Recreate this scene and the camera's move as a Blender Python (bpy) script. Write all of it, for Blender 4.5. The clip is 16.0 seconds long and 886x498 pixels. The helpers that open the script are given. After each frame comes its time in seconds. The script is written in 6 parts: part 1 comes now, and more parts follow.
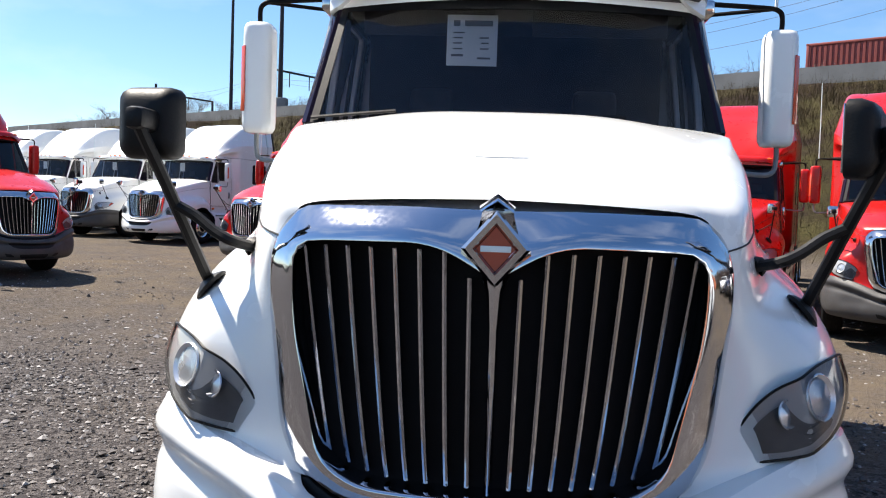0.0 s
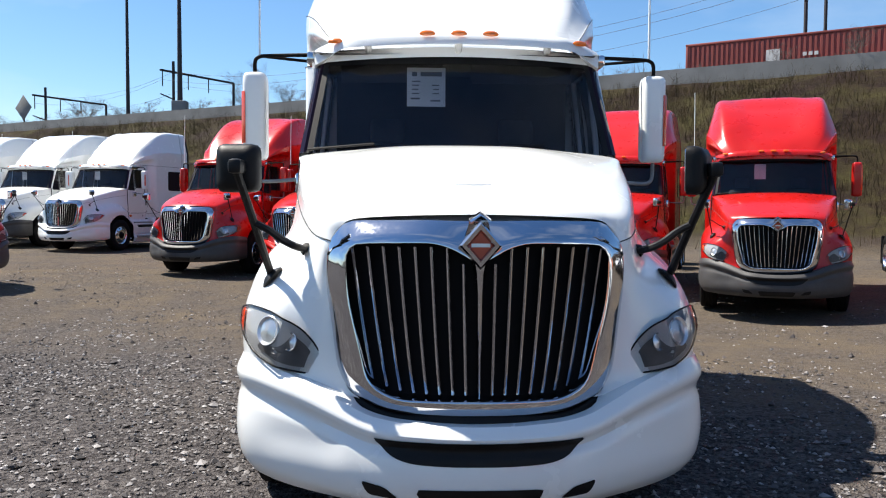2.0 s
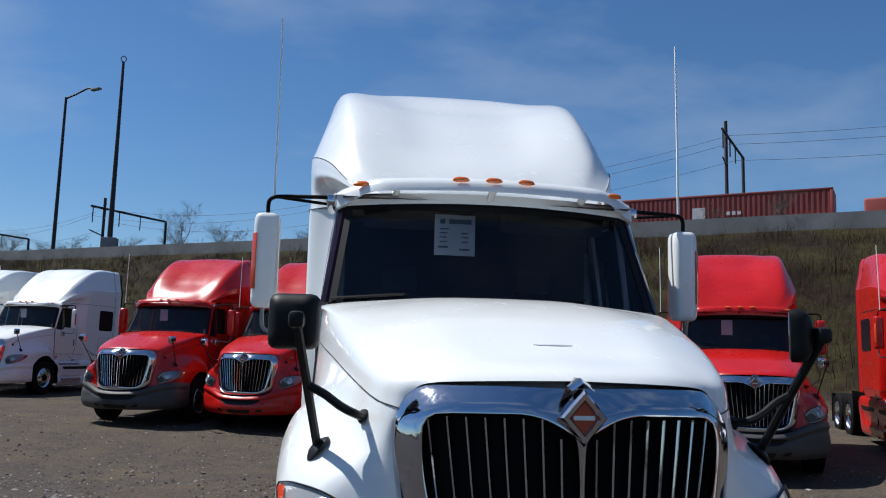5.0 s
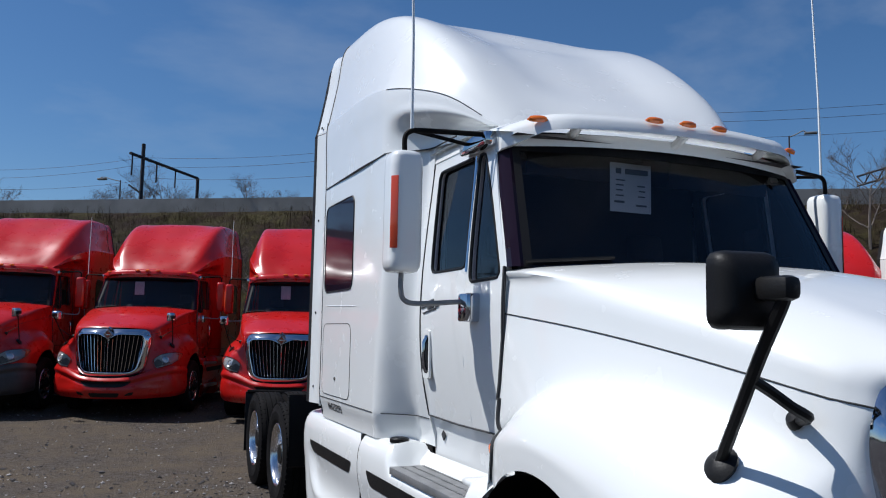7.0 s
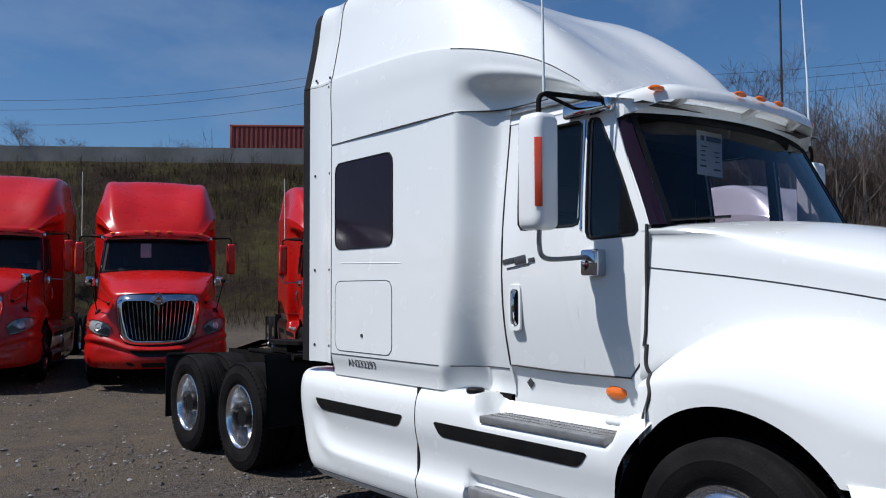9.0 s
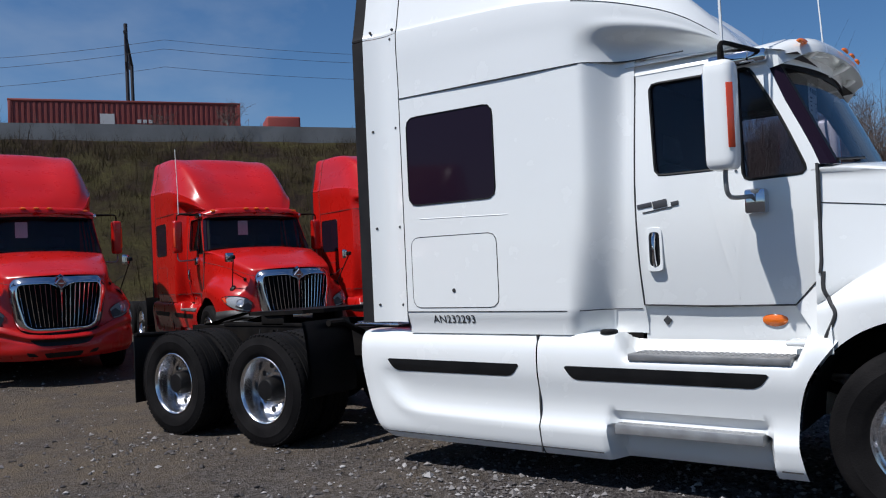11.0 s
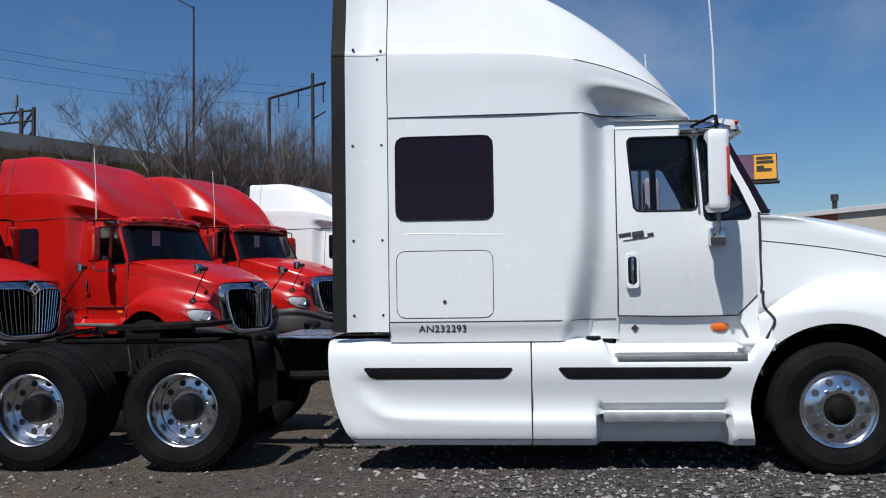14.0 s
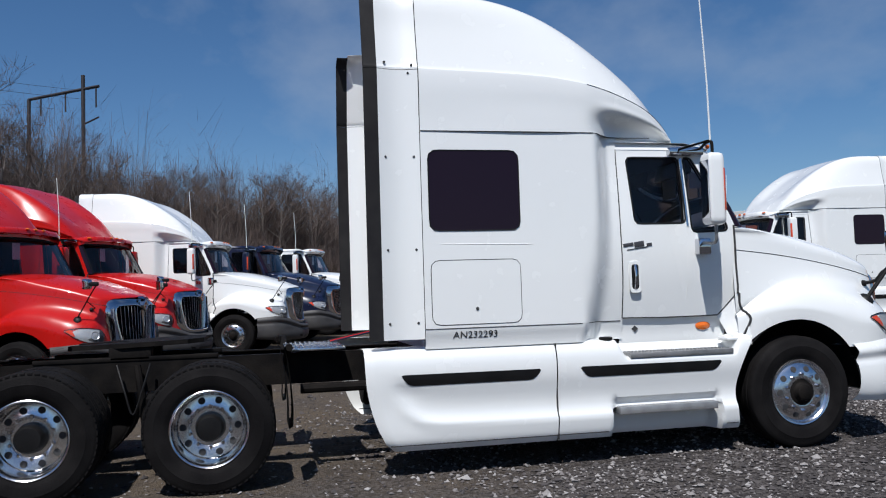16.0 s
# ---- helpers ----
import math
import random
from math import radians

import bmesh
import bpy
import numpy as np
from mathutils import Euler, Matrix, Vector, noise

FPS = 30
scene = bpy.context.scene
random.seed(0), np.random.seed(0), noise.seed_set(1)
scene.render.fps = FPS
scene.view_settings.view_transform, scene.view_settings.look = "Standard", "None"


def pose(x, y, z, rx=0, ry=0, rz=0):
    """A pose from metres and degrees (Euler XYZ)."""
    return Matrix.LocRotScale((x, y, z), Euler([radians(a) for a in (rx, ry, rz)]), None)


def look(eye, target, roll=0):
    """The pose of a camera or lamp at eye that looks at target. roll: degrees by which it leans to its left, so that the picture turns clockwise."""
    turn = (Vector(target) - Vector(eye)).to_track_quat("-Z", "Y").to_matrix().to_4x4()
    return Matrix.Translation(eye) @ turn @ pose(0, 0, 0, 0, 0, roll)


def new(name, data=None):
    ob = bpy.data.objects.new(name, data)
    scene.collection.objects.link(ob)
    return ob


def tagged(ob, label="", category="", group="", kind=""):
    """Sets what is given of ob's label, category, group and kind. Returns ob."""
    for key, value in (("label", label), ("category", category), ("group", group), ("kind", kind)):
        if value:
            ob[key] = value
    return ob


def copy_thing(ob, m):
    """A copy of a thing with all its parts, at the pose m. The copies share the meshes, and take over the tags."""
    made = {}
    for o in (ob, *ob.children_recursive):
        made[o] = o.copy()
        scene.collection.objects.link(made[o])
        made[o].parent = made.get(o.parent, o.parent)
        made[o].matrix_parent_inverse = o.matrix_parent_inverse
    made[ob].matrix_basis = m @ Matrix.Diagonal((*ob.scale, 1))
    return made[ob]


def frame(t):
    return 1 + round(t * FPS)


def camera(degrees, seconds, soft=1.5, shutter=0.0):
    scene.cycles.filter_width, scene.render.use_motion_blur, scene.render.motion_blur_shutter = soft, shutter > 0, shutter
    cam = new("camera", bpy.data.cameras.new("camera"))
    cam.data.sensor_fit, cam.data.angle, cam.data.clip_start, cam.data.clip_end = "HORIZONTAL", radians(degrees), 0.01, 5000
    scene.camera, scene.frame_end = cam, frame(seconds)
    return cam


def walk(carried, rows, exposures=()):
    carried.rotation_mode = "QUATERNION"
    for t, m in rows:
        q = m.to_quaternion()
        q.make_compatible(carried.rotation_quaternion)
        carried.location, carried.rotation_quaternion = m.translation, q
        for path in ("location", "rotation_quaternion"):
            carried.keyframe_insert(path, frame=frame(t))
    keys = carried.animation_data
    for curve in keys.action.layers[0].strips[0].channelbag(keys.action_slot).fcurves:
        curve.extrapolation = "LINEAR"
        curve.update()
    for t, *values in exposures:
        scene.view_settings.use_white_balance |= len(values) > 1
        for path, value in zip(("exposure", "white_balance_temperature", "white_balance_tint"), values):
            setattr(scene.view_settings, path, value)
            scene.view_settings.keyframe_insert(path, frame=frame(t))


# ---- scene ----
cam = camera(56.5, 16.0, 1.1)
PATH = [
    (0, (0.05, -3.755, 1.621), (-0.122, -1.764, 1.53), 2.0),
    (0.5, (-0.018, -4.192, 1.632), (-0.126, -2.198, 1.534), 0.5),
    (0.7, (-0.063, -4.353, 1.634), (-0.099, -2.354, 1.576), 3.0),
    (1, (-0.134, -4.601, 1.631), (-0.146, -2.603, 1.549), 1.7),
    (1.5, (-0.2, -4.925, 1.609), (-0.166, -2.928, 1.523), -0.8),
    (2, (-0.287, -5.138, 1.678), (-0.221, -3.141, 1.584), 0.3),
    (2.5, (-0.349, -5.19, 1.777), (-0.251, -3.2, 1.949), 0.4),
    (3, (-0.345, -5.245, 1.834), (-0.241, -3.272, 2.145), 0.3),
    (3.5, (-0.315, -5.231, 1.857), (-0.192, -3.272, 2.24), 0.0),
    (4, (-0.322, -5.131, 1.806), (-0.191, -3.165, 2.146), -1.5),
    (4.2, (-0.381, -5.085, 1.772), (-0.276, -3.111, 2.071), -0.2),
    (6.3, (-2.179, -3.501, 1.735), (-1.603, -1.599, 1.958), 1.3),
    (6.5, (-2.352, -3.347, 1.757), (-1.728, -1.457, 1.956), 0.9),
    (7, (-2.856, -3.051, 1.738), (-2.104, -1.209, 1.938), 1.0),
    (7.5, (-3.302, -2.836, 1.692), (-2.536, -0.993, 1.824), -0.4),
    (8, (-3.757, -2.685, 1.629), (-2.739, -0.966, 1.727), -0.1),
    (8.5, (-4.181, -2.522, 1.641), (-3.038, -0.882, 1.713), 0.7),
    (9, (-4.608, -2.217, 1.721), (-3.369, -0.65, 1.818), -0.2),
    (9.5, (-5.053, -1.932, 1.727), (-3.669, -0.488, 1.751), 1.4),
    (9.7, (-5.232, -1.787, 1.717), (-3.826, -0.365, 1.731), 1.4),
    (11.8, (-6.776, 0.362, 1.509), (-5.01, 1.3, 1.559), -0.2),
    (12, (-6.893, 0.586, 1.521), (-5.09, 1.451, 1.552), 1.8),
    (12.5, (-7.014, 1.034, 1.61), (-5.115, 1.642, 1.763), -1.1),
    (13, (-7.245, 1.27, 1.68), (-5.282, 1.625, 1.831), 0.9),
    (13.5, (-7.51, 1.943, 1.548), (-5.529, 2.186, 1.675), 1.1),
    (14, (-7.859, 2.526, 1.517), (-5.868, 2.685, 1.602), -0.8),
    (14.5, (-8.043, 3.086, 1.54), (-6.052, 3.13, 1.721), -2.8),
    (15, (-8.122, 3.668, 1.571), (-6.131, 3.562, 1.727), -1.0),
    (15.5, (-8.115, 4.239, 1.556), (-6.144, 3.929, 1.69), -2.0),
    (16, (-7.951, 4.829, 1.501), (-6.002, 4.394, 1.611), -1.8),
]
walk(cam, [(t, look(eye, target, roll)) for t, eye, target, roll in PATH],
     exposures=((0.0, 1.42, 6900, 11), (1.0, 1.25, 6800, 10), (2.0, 1.2, 6700, 9), (3.0, 0.95, 6250, 6), (4.2, 0.55, 6150, 7), (6.3, 0.13, 6000, 10), (16.0, 0.04, 6100, 10.5)))

# ---- light ----
SUN_AT = Vector((-1.0, 0.42, 1.65)).normalized()      # towards the sun
world = bpy.data.worlds.new("sky")
scene.world = world
world.use_nodes = True
wt = world.node_tree
sky = wt.nodes.new("ShaderNodeTexSky")
sky.sky_type, sky.sun_disc = 'NISHITA', False
sky.sun_elevation = math.asin(SUN_AT.z)
sky.sun_rotation = math.atan2(SUN_AT.x, SUN_AT.y)
sky.air_density, sky.dust_density, sky.ozone_density = 1.0, 0.3, 6.0
# thin high cloud, streaked
tc = wt.nodes.new("ShaderNodeTexCoord")
mp = wt.nodes.new("ShaderNodeMapping")
mp.inputs["Scale"].default_value = (1.0, 2.2, 3.2)
mp.inputs["Rotation"].default_value = (0.2, 0.35, 0.5)
cn = wt.nodes.new("ShaderNodeTexNoise")
cn.inputs["Scale"].default_value, cn.inputs["Detail"].default_value, cn.inputs["Roughness"].default_value = 1.6, 6.0, 0.55
cr = wt.nodes.new("ShaderNodeMapRange")
cr.inputs[1].default_value, cr.inputs[2].default_value, cr.inputs[3].default_value, cr.inputs[4].default_value = 0.50, 0.82, 0.0, 0.46
mx = wt.nodes.new("ShaderNodeMix")
mx.data_type = 'RGBA'
mx.inputs[7].default_value = (6.5, 7.0, 7.6, 1)
wt.links.new(tc.outputs["Generated"], mp.inputs[0])
wt.links.new(mp.outputs[0], cn.inputs["Vector"])
wt.links.new(cn.outputs["Fac"], cr.inputs[0])
wt.links.new(cr.outputs[0], mx.inputs[0])
hs = wt.nodes.new("ShaderNodeHueSaturation")
hs.inputs["Saturation"].default_value, hs.inputs["Value"].default_value = 1.12, 1.05
wt.links.new(sky.outputs[0], hs.inputs["Color"])
wt.links.new(hs.outputs[0], mx.inputs[6])
wt.links.new(mx.outputs[2], wt.nodes["Background"].inputs[0])
wt.nodes["Background"].inputs[1].default_value = 0.070
sun = new("sun", bpy.data.lights.new("sun", "SUN"))
sun.data.energy, sun.data.angle, sun.data.color = 4.8, radians(0.55), (1.0, 0.955, 0.89)
sun.matrix_world = look(SUN_AT * 60, (0, 0, 0))

# ---- materials ----
def node_material(name, base, rough=0.5, metal=0.0, coat=0.0, spec=0.5):
    m = bpy.data.materials.new(name)
    m.use_nodes = True
    b = m.node_tree.nodes["Principled BSDF"]
    b.inputs["Base Color"].default_value = (*base, 1)
    b.inputs["Roughness"].default_value, b.inputs["Metallic"].default_value = rough, metal
    b.inputs["Coat Weight"].default_value, b.inputs["Specular IOR Level"].default_value = coat, spec
    b.inputs["Coat Roughness"].default_value = 0.04
    return m


def mottled(name, base, other, scale, rough=(0.4, 0.6), metal=0.0, bump=0.0, fine=None, coat=0.0, low=0.35, high=0.7, spec=0.5):
    """Two colours mixed by noise, at object scale, with a fine second noise for roughness and relief."""
    m = node_material(name, base, rough[0], metal, coat, spec)
    t = m.node_tree
    b = t.nodes["Principled BSDF"]
    co = t.nodes.new("ShaderNodeTexCoord")
    n1, n2 = t.nodes.new("ShaderNodeTexNoise"), t.nodes.new("ShaderNodeTexNoise")
    n1.inputs["Scale"].default_value, n1.inputs["Detail"].default_value = scale, 6
    n2.inputs["Scale"].default_value, n2.inputs["Detail"].default_value = fine or scale * 14, 4
    r1, r2 = t.nodes.new("ShaderNodeMapRange"), t.nodes.new("ShaderNodeMapRange")
    r1.inputs[1].default_value, r1.inputs[2].default_value = low, high
    r2.inputs[1].default_value, r2.inputs[2].default_value, r2.inputs[3].default_value, r2.inputs[4].default_value = 0.3, 0.7, *rough
    mix = t.nodes.new("ShaderNodeMix")
    mix.data_type = 'RGBA'
    mix.inputs[6].default_value, mix.inputs[7].default_value = (*base, 1), (*other, 1)
    for n in (n1, n2):
        t.links.new(co.outputs["Object"], n.inputs["Vector"])
    t.links.new(n1.outputs["Fac"], r1.inputs[0])
    t.links.new(n2.outputs["Fac"], r2.inputs[0])
    t.links.new(r1.outputs[0], mix.inputs[0])
    t.links.new(mix.outputs[2], b.inputs["Base Color"])
    t.links.new(r2.outputs[0], b.inputs["Roughness"])
    if bump:
        bp = t.nodes.new("ShaderNodeBump")
        bp.inputs["Strength"].default_value, bp.inputs["Distance"].default_value = bump, 0.01
        t.links.new(n2.outputs["Fac"], bp.inputs["Height"])
        t.links.new(bp.outputs[0], b.inputs["Normal"])
    return m


def glass_material(name, tint):
    """A thin tinted pane: clear straight through, mirror-like at grazing angles."""
    m = bpy.data.materials.new(name)
    m.use_nodes = True
    t = m.node_tree
    t.nodes.remove(t.nodes["Principled BSDF"])
    tr, gl, fr, mixer = (t.nodes.new(k) for k in ("ShaderNodeBsdfTransparent", "ShaderNodeBsdfGlossy", "ShaderNodeFresnel", "ShaderNodeMixShader"))
    tr.inputs[0].default_value = (*tint, 1)
    gl.inputs["Roughness"].default_value = 0.02
    fr.inputs[0].default_value = 1.5
    t.links.new(fr.outputs[0], mixer.inputs[0])
    t.links.new(tr.outputs[0], mixer.inputs[1])
    t.links.new(gl.outputs[0], mixer.inputs[2])
    t.links.new(mixer.outputs[0], t.nodes["Material Output"].inputs[0])
    return m


WHITE = mottled("white_paint", (0.785, 0.795, 0.78), (0.77, 0.78, 0.765), 0.9, (0.24, 0.28), fine=5, coat=0.6)
RED = mottled("red_paint", (0.46, 0.008, 0.005), (0.39, 0.007, 0.005), 1.3, (0.26, 0.32), fine=5, coat=0.3, spec=0.35)
BLUE = mottled("blue_paint", (0.008, 0.012, 0.038), (0.007, 0.010, 0.030), 1.3, (0.26, 0.32), fine=5, coat=0.6)
CHROME = mottled("chrome", (0.62, 0.63, 0.66), (0.54, 0.55, 0.58), 4, (0.04, 0.10), 1.0)
ALUMINIUM = mottled("polished_aluminium", (0.74, 0.74, 0.75), (0.62, 0.62, 0.64), 9, (0.14, 0.28), 1.0)
GALVANISED = mottled("tread_plate_metal", (0.27, 0.27, 0.27), (0.19, 0.19, 0.19), 9, (0.4, 0.55), 0.5, bump=0.3, fine=220)
BRIGHTPLATE = mottled("bright_tread_plate", (0.40, 0.40, 0.40), (0.28, 0.28, 0.28), 9, (0.3, 0.45), 0.5, bump=0.2, fine=220)
TYRE = mottled("tyre_rubber", (0.006, 0.0055, 0.0058), (0.013, 0.012, 0.012), 4, (0.65, 0.9), bump=0.25, fine=90, spec=0.08)
BLACK = mottled("black_plastic", (0.005, 0.0048, 0.0052), (0.010, 0.0095, 0.0095), 6, (0.42, 0.58), bump=0.08, fine=150, spec=0.22)
GRILLE = node_material("grille_black", (0.0035, 0.003, 0.0035), 0.6, spec=0.12)
RUBBER = mottled("grey_rubber_edge", (0.016, 0.0155, 0.017), (0.028, 0.027, 0.027), 3, (0.55, 0.75), spec=0.08)
STEEL = mottled("black_chassis_steel", (0.005, 0.0045, 0.0046), (0.014, 0.012, 0.0105), 5, (0.55, 0.8), bump=0.2, fine=60, spec=0.08)
DARKBUMPER = mottled("dark_grey_bumper", (0.035, 0.033, 0.034), (0.055, 0.052, 0.05), 3, (0.5, 0.65))
LINER = mottled("cab_trim_fabric", (0.020, 0.017, 0.020), (0.030, 0.027, 0.029), 5, (0.7, 0.9), bump=0.1, fine=120)
SEAT = mottled("seat_fabric", (0.06, 0.055, 0.06), (0.04, 0.04, 0.045), 8, (0.8, 0.95), bump=0.2, fine=120)
AMBER = node_material("amber_lens", (0.72, 0.15, 0.012), 0.15, coat=0.5)
REDLENS = node_material("red_orange_reflector", (0.62, 0.07, 0.025), 0.2, coat=0.4)
# window tint, with the purple of lens glare put into its colour
GLASS = glass_material("glare_tinted_glass", (0.60, 0.58, 0.64))
DARKGLASS = node_material("dark_sleeper_glass", (0.014, 0.008, 0.016), 0.05, spec=0.14)
BADGE = node_material("orange_red_badge", (0.40, 0.07, 0.03), 0.35)
LAMPGLASS = glass_material("headlamp_lens", (0.86, 0.88, 0.9))
REFLECTOR = node_material("headlamp_reflector", (0.60, 0.61, 0.63), 0.25, 0.7)
LAMPDARK = node_material("headlamp_housing", (0.42, 0.425, 0.44), 0.35, 0.35)
LAMPSHADE = mottled("headlamp_dark_bezel", (0.07, 0.07, 0.075), (0.14, 0.14, 0.145), 9, (0.3, 0.4))
SCRIPT = node_material("dark_script", (0.05, 0.05, 0.055), 0.4)
PAPER = mottled("paper", (0.80, 0.86, 0.83), (0.72, 0.79, 0.76), 9, (0.8, 0.9))
INK = node_material("grey_ink", (0.16, 0.18, 0.18), 0.8)
SEAM = node_material("panel_gap_shadow_gasket", (0.03, 0.03, 0.032), 0.8)


# ---- shaping helpers ----
def keyed(t, *keys):
    """A smooth curve through (t, value) keys."""
    if t <= keys[0][0]:
        return keys[0][1]
    if t >= keys[-1][0]:
        return keys[-1][1]
    i = next(k for k in range(len(keys) - 1) if keys[k + 1][0] >= t)
    def slope(k):
        a, b = keys[max(k - 1, 0)], keys[min(k + 1, len(keys) - 1)]
        return (b[1] - a[1]) / (b[0] - a[0])
    (t0, v0), (t1, v1) = keys[i], keys[i + 1]
    h = t1 - t0
    u = (t - t0) / h
    return (2*u**3 - 3*u*u + 1)*v0 + (u**3 - 2*u*u + u)*h*slope(i) + (-2*u**3 + 3*u*u)*v1 + (u**3 - u*u)*h*slope(i + 1)


def ease(t, a, b):
    u = min(1, max(0, (t - a) / (b - a)))
    return u * u * (3 - 2 * u)


def spline(points, n):
    """n + 1 points along a smooth line through control points."""
    pts = [Vector(p) for p in points]
    out, last = [], len(pts) - 1
    for k in range(n + 1):
        s = k / n * last
        i = min(int(s), last - 1)
        u = s - i
        p0, p1, p2, p3 = pts[max(i - 1, 0)], pts[i], pts[i + 1], pts[min(i + 2, last)]
        out.append(0.5 * (2*p1 + (p2 - p0)*u + (2*p0 - 5*p1 + 4*p2 - p3)*u*u + (3*p1 - p0 - 3*p2 + p3)*u**3))
    return out


def rounded(corners, radius, n=5):
    """A closed outline with rounded corners, in two axes. radius: one for all, or one a corner."""
    out, m = [], len(corners)
    for i, c in enumerate(corners):
        c = Vector(c)
        r = radius[i] if isinstance(radius, (list, tuple)) else radius
        a, b = Vector(corners[i - 1]) - c, Vector(corners[(i + 1) % m]) - c
        r1 = min(r, a.length * 0.48, b.length * 0.48)
        p, q = c + a.normalized() * r1, c + b.normalized() * r1
        for k in range(n + 1):
            u = k / n
            out.append((1 - u)**2 * p + 2*u*(1 - u) * c + u*u * q)
    return out


def resampled(loop, n):
    """n points at even steps round a closed outline."""
    pts = [Vector(p) for p in loop]
    seg = [(pts[(i + 1) % len(pts)] - pts[i]).length for i in range(len(pts))]
    total, out, i, run = sum(seg), [], 0, 0.0
    for k in range(n):
        d = total * k / n
        while run + seg[i] < d:
            run += seg[i]
            i += 1
        out.append(pts[i].lerp(pts[(i + 1) % len(pts)], (d - run) / max(seg[i], 1e-9)))
    return out


def loft(rows, close=False, caps=False, bm=None):
    """A skin over rows of points. close: each row is a ring."""
    bm = bm or bmesh.new()
    vs = [[bm.verts.new(p) for p in row] for row in rows]
    n = len(rows[0])
    for a, b in zip(vs, vs[1:]):
        for j in range(n if close else n - 1):
            k = (j + 1) % n
            bm.faces.new((a[j], a[k], b[k], b[j]))
    if caps:
        bm.faces.new(vs[0])
        bm.faces.new(vs[-1])
    return bm


def tube(points, r, n=8, bm=None):
    """A round bar along a line. r: a radius, or one a point."""
    pts = [Vector(p) for p in points]
    rows = []
    up = Vector((0, 0, 1))
    for i, p in enumerate(pts):
        d = (pts[min(i + 1, len(pts) - 1)] - pts[max(i - 1, 0)]).normalized()
        if abs(d.dot(up)) > 0.95:
            up = Vector((1, 0.2, 0)) if abs(d.z) > 0.7 else Vector((0, 0, 1))
        s = d.cross(up).normalized()
        w = s.cross(d)
        rad = r[i] if isinstance(r, (list, tuple)) else r
        rows.append([p + (s * math.cos(2*math.pi*k/n) + w * math.sin(2*math.pi*k/n)) * rad for k in range(n)])
        up = w
    return loft(rows, True, True, bm)


def block(a, b, bevel=0.01, seg=2, bm=None):
    """A box between two corners with rounded edges."""
    own = bmesh.new()
    bmesh.ops.create_cube(own, size=1)
    for v in own.verts:
        v.co = Vector([(a[i] + b[i]) / 2 + v.co[i] * abs(b[i] - a[i]) for i in range(3)])
    if bevel:
        bmesh.ops.bevel(own, geom=own.edges[:], offset=bevel, segments=seg, affect='EDGES', profile=0.5)
    if bm is None:
        return own
    return merge(bm, own)


def merge(bm, other, m=None):
    base = {}
    for v in other.verts:
        base[v] = bm.verts.new(m @ v.co if m else v.co)
    for f in other.faces:
        bm.faces.new([base[v] for v in f.verts])
    other.free()
    return bm


def lathe(profile, n=40, bm=None):
    """Turns (radius, out) points round the x axis."""
    rows = [[Vector((o, r * math.cos(2*math.pi*k/n), r * math.sin(2*math.pi*k/n))) for k in range(n)] for r, o in profile]
    return loft(rows, True, False, bm)


def moved(bm, m):
    bm.transform(m)
    return bm


def part(name, bm, material, parent=None, label="", smooth=35):
    bmesh.ops.recalc_face_normals(bm, faces=bm.faces[:])
    me = bpy.data.meshes.new(name)
    bm.to_mesh(me)
    bm.free()
    me.materials.append(material)
    if smooth:
        me.polygons.foreach_set("use_smooth", [True] * len(me.polygons))
        me.set_sharp_from_angle(angle=radians(smooth))
    ob = new(name, me)
    ob.parent = parent
    if label:
        ob["label"] = label
    return ob


def shared(name, source, m, parent):
    """One more piece on the mesh of another."""
    ob = new(name, source.data)
    ob.parent = parent
    ob.matrix_basis = m
    return ob


def plate(outer, inner, place, thick, n=84):
    """A panel with a hole: outlines in two axes, place(u, v, d) puts them into the world at depth d."""
    c = sum((Vector(p) for p in resampled(inner, 60)), Vector((0, 0))) / 60
    def turn(p):
        return math.atan2(p[1] - c.y, p[0] - c.x) % (2 * math.pi)
    def reach(loop, a):
        d, best = Vector((math.cos(a), math.sin(a))), 0.0
        for p, q in zip(loop, list(loop[1:]) + [loop[0]]):
            p, e = Vector(p) - c, Vector(q) - Vector(p)
            k = d.x * e.y - d.y * e.x
            if abs(k) < 1e-9:
                continue
            s, u = (p.x * e.y - p.y * e.x) / k, (p.x * d.y - p.y * d.x) / k
            if -1e-6 <= u <= 1 + 1e-6 and s > best:
                best = s
        return c + d * best
    angles = sorted([turn(p) for p in outer] + [turn(p) for p in inner] + [2 * math.pi * k / n for k in range(n)])
    angles = [a for k, a in enumerate(angles) if k == 0 or a - angles[k - 1] > 1e-4]
    o, i = [reach(outer, a) for a in angles], [reach(inner, a) for a in angles]
    mids = [[p.lerp(q, f) for p, q in zip(o, i)] for f in (0.33, 0.66)]
    rows = [[place(p.x, p.y, thick) for p in o], [place(p.x, p.y, 0) for p in o]] + [[place(p.x, p.y, 0) for p in m] for m in mids]
    rows += [[place(p.x, p.y, 0) for p in i], [place(p.x, p.y, thick) for p in i]]
    return loft(rows, True)


def pane(outline, place, rings=5, n=48):
    """A filled outline laid on a surface by place(u, v)."""
    o = resampled(outline, n)
    c = sum(o, Vector((0, 0))) / n
    bm = bmesh.new()
    centre = bm.verts.new(place(c.x, c.y))
    before = None
    for k in range(1, rings + 1):
        ring = [bm.verts.new(place(*c.lerp(p, k / rings))) for p in o]
        for j in range(n):
            if before is None:
                bm.faces.new((centre, ring[j], ring[(j + 1) % n]))
            else:
                bm.faces.new((before[j], ring[j], ring[(j + 1) % n], before[(j + 1) % n]))
        before = ring
    return bm


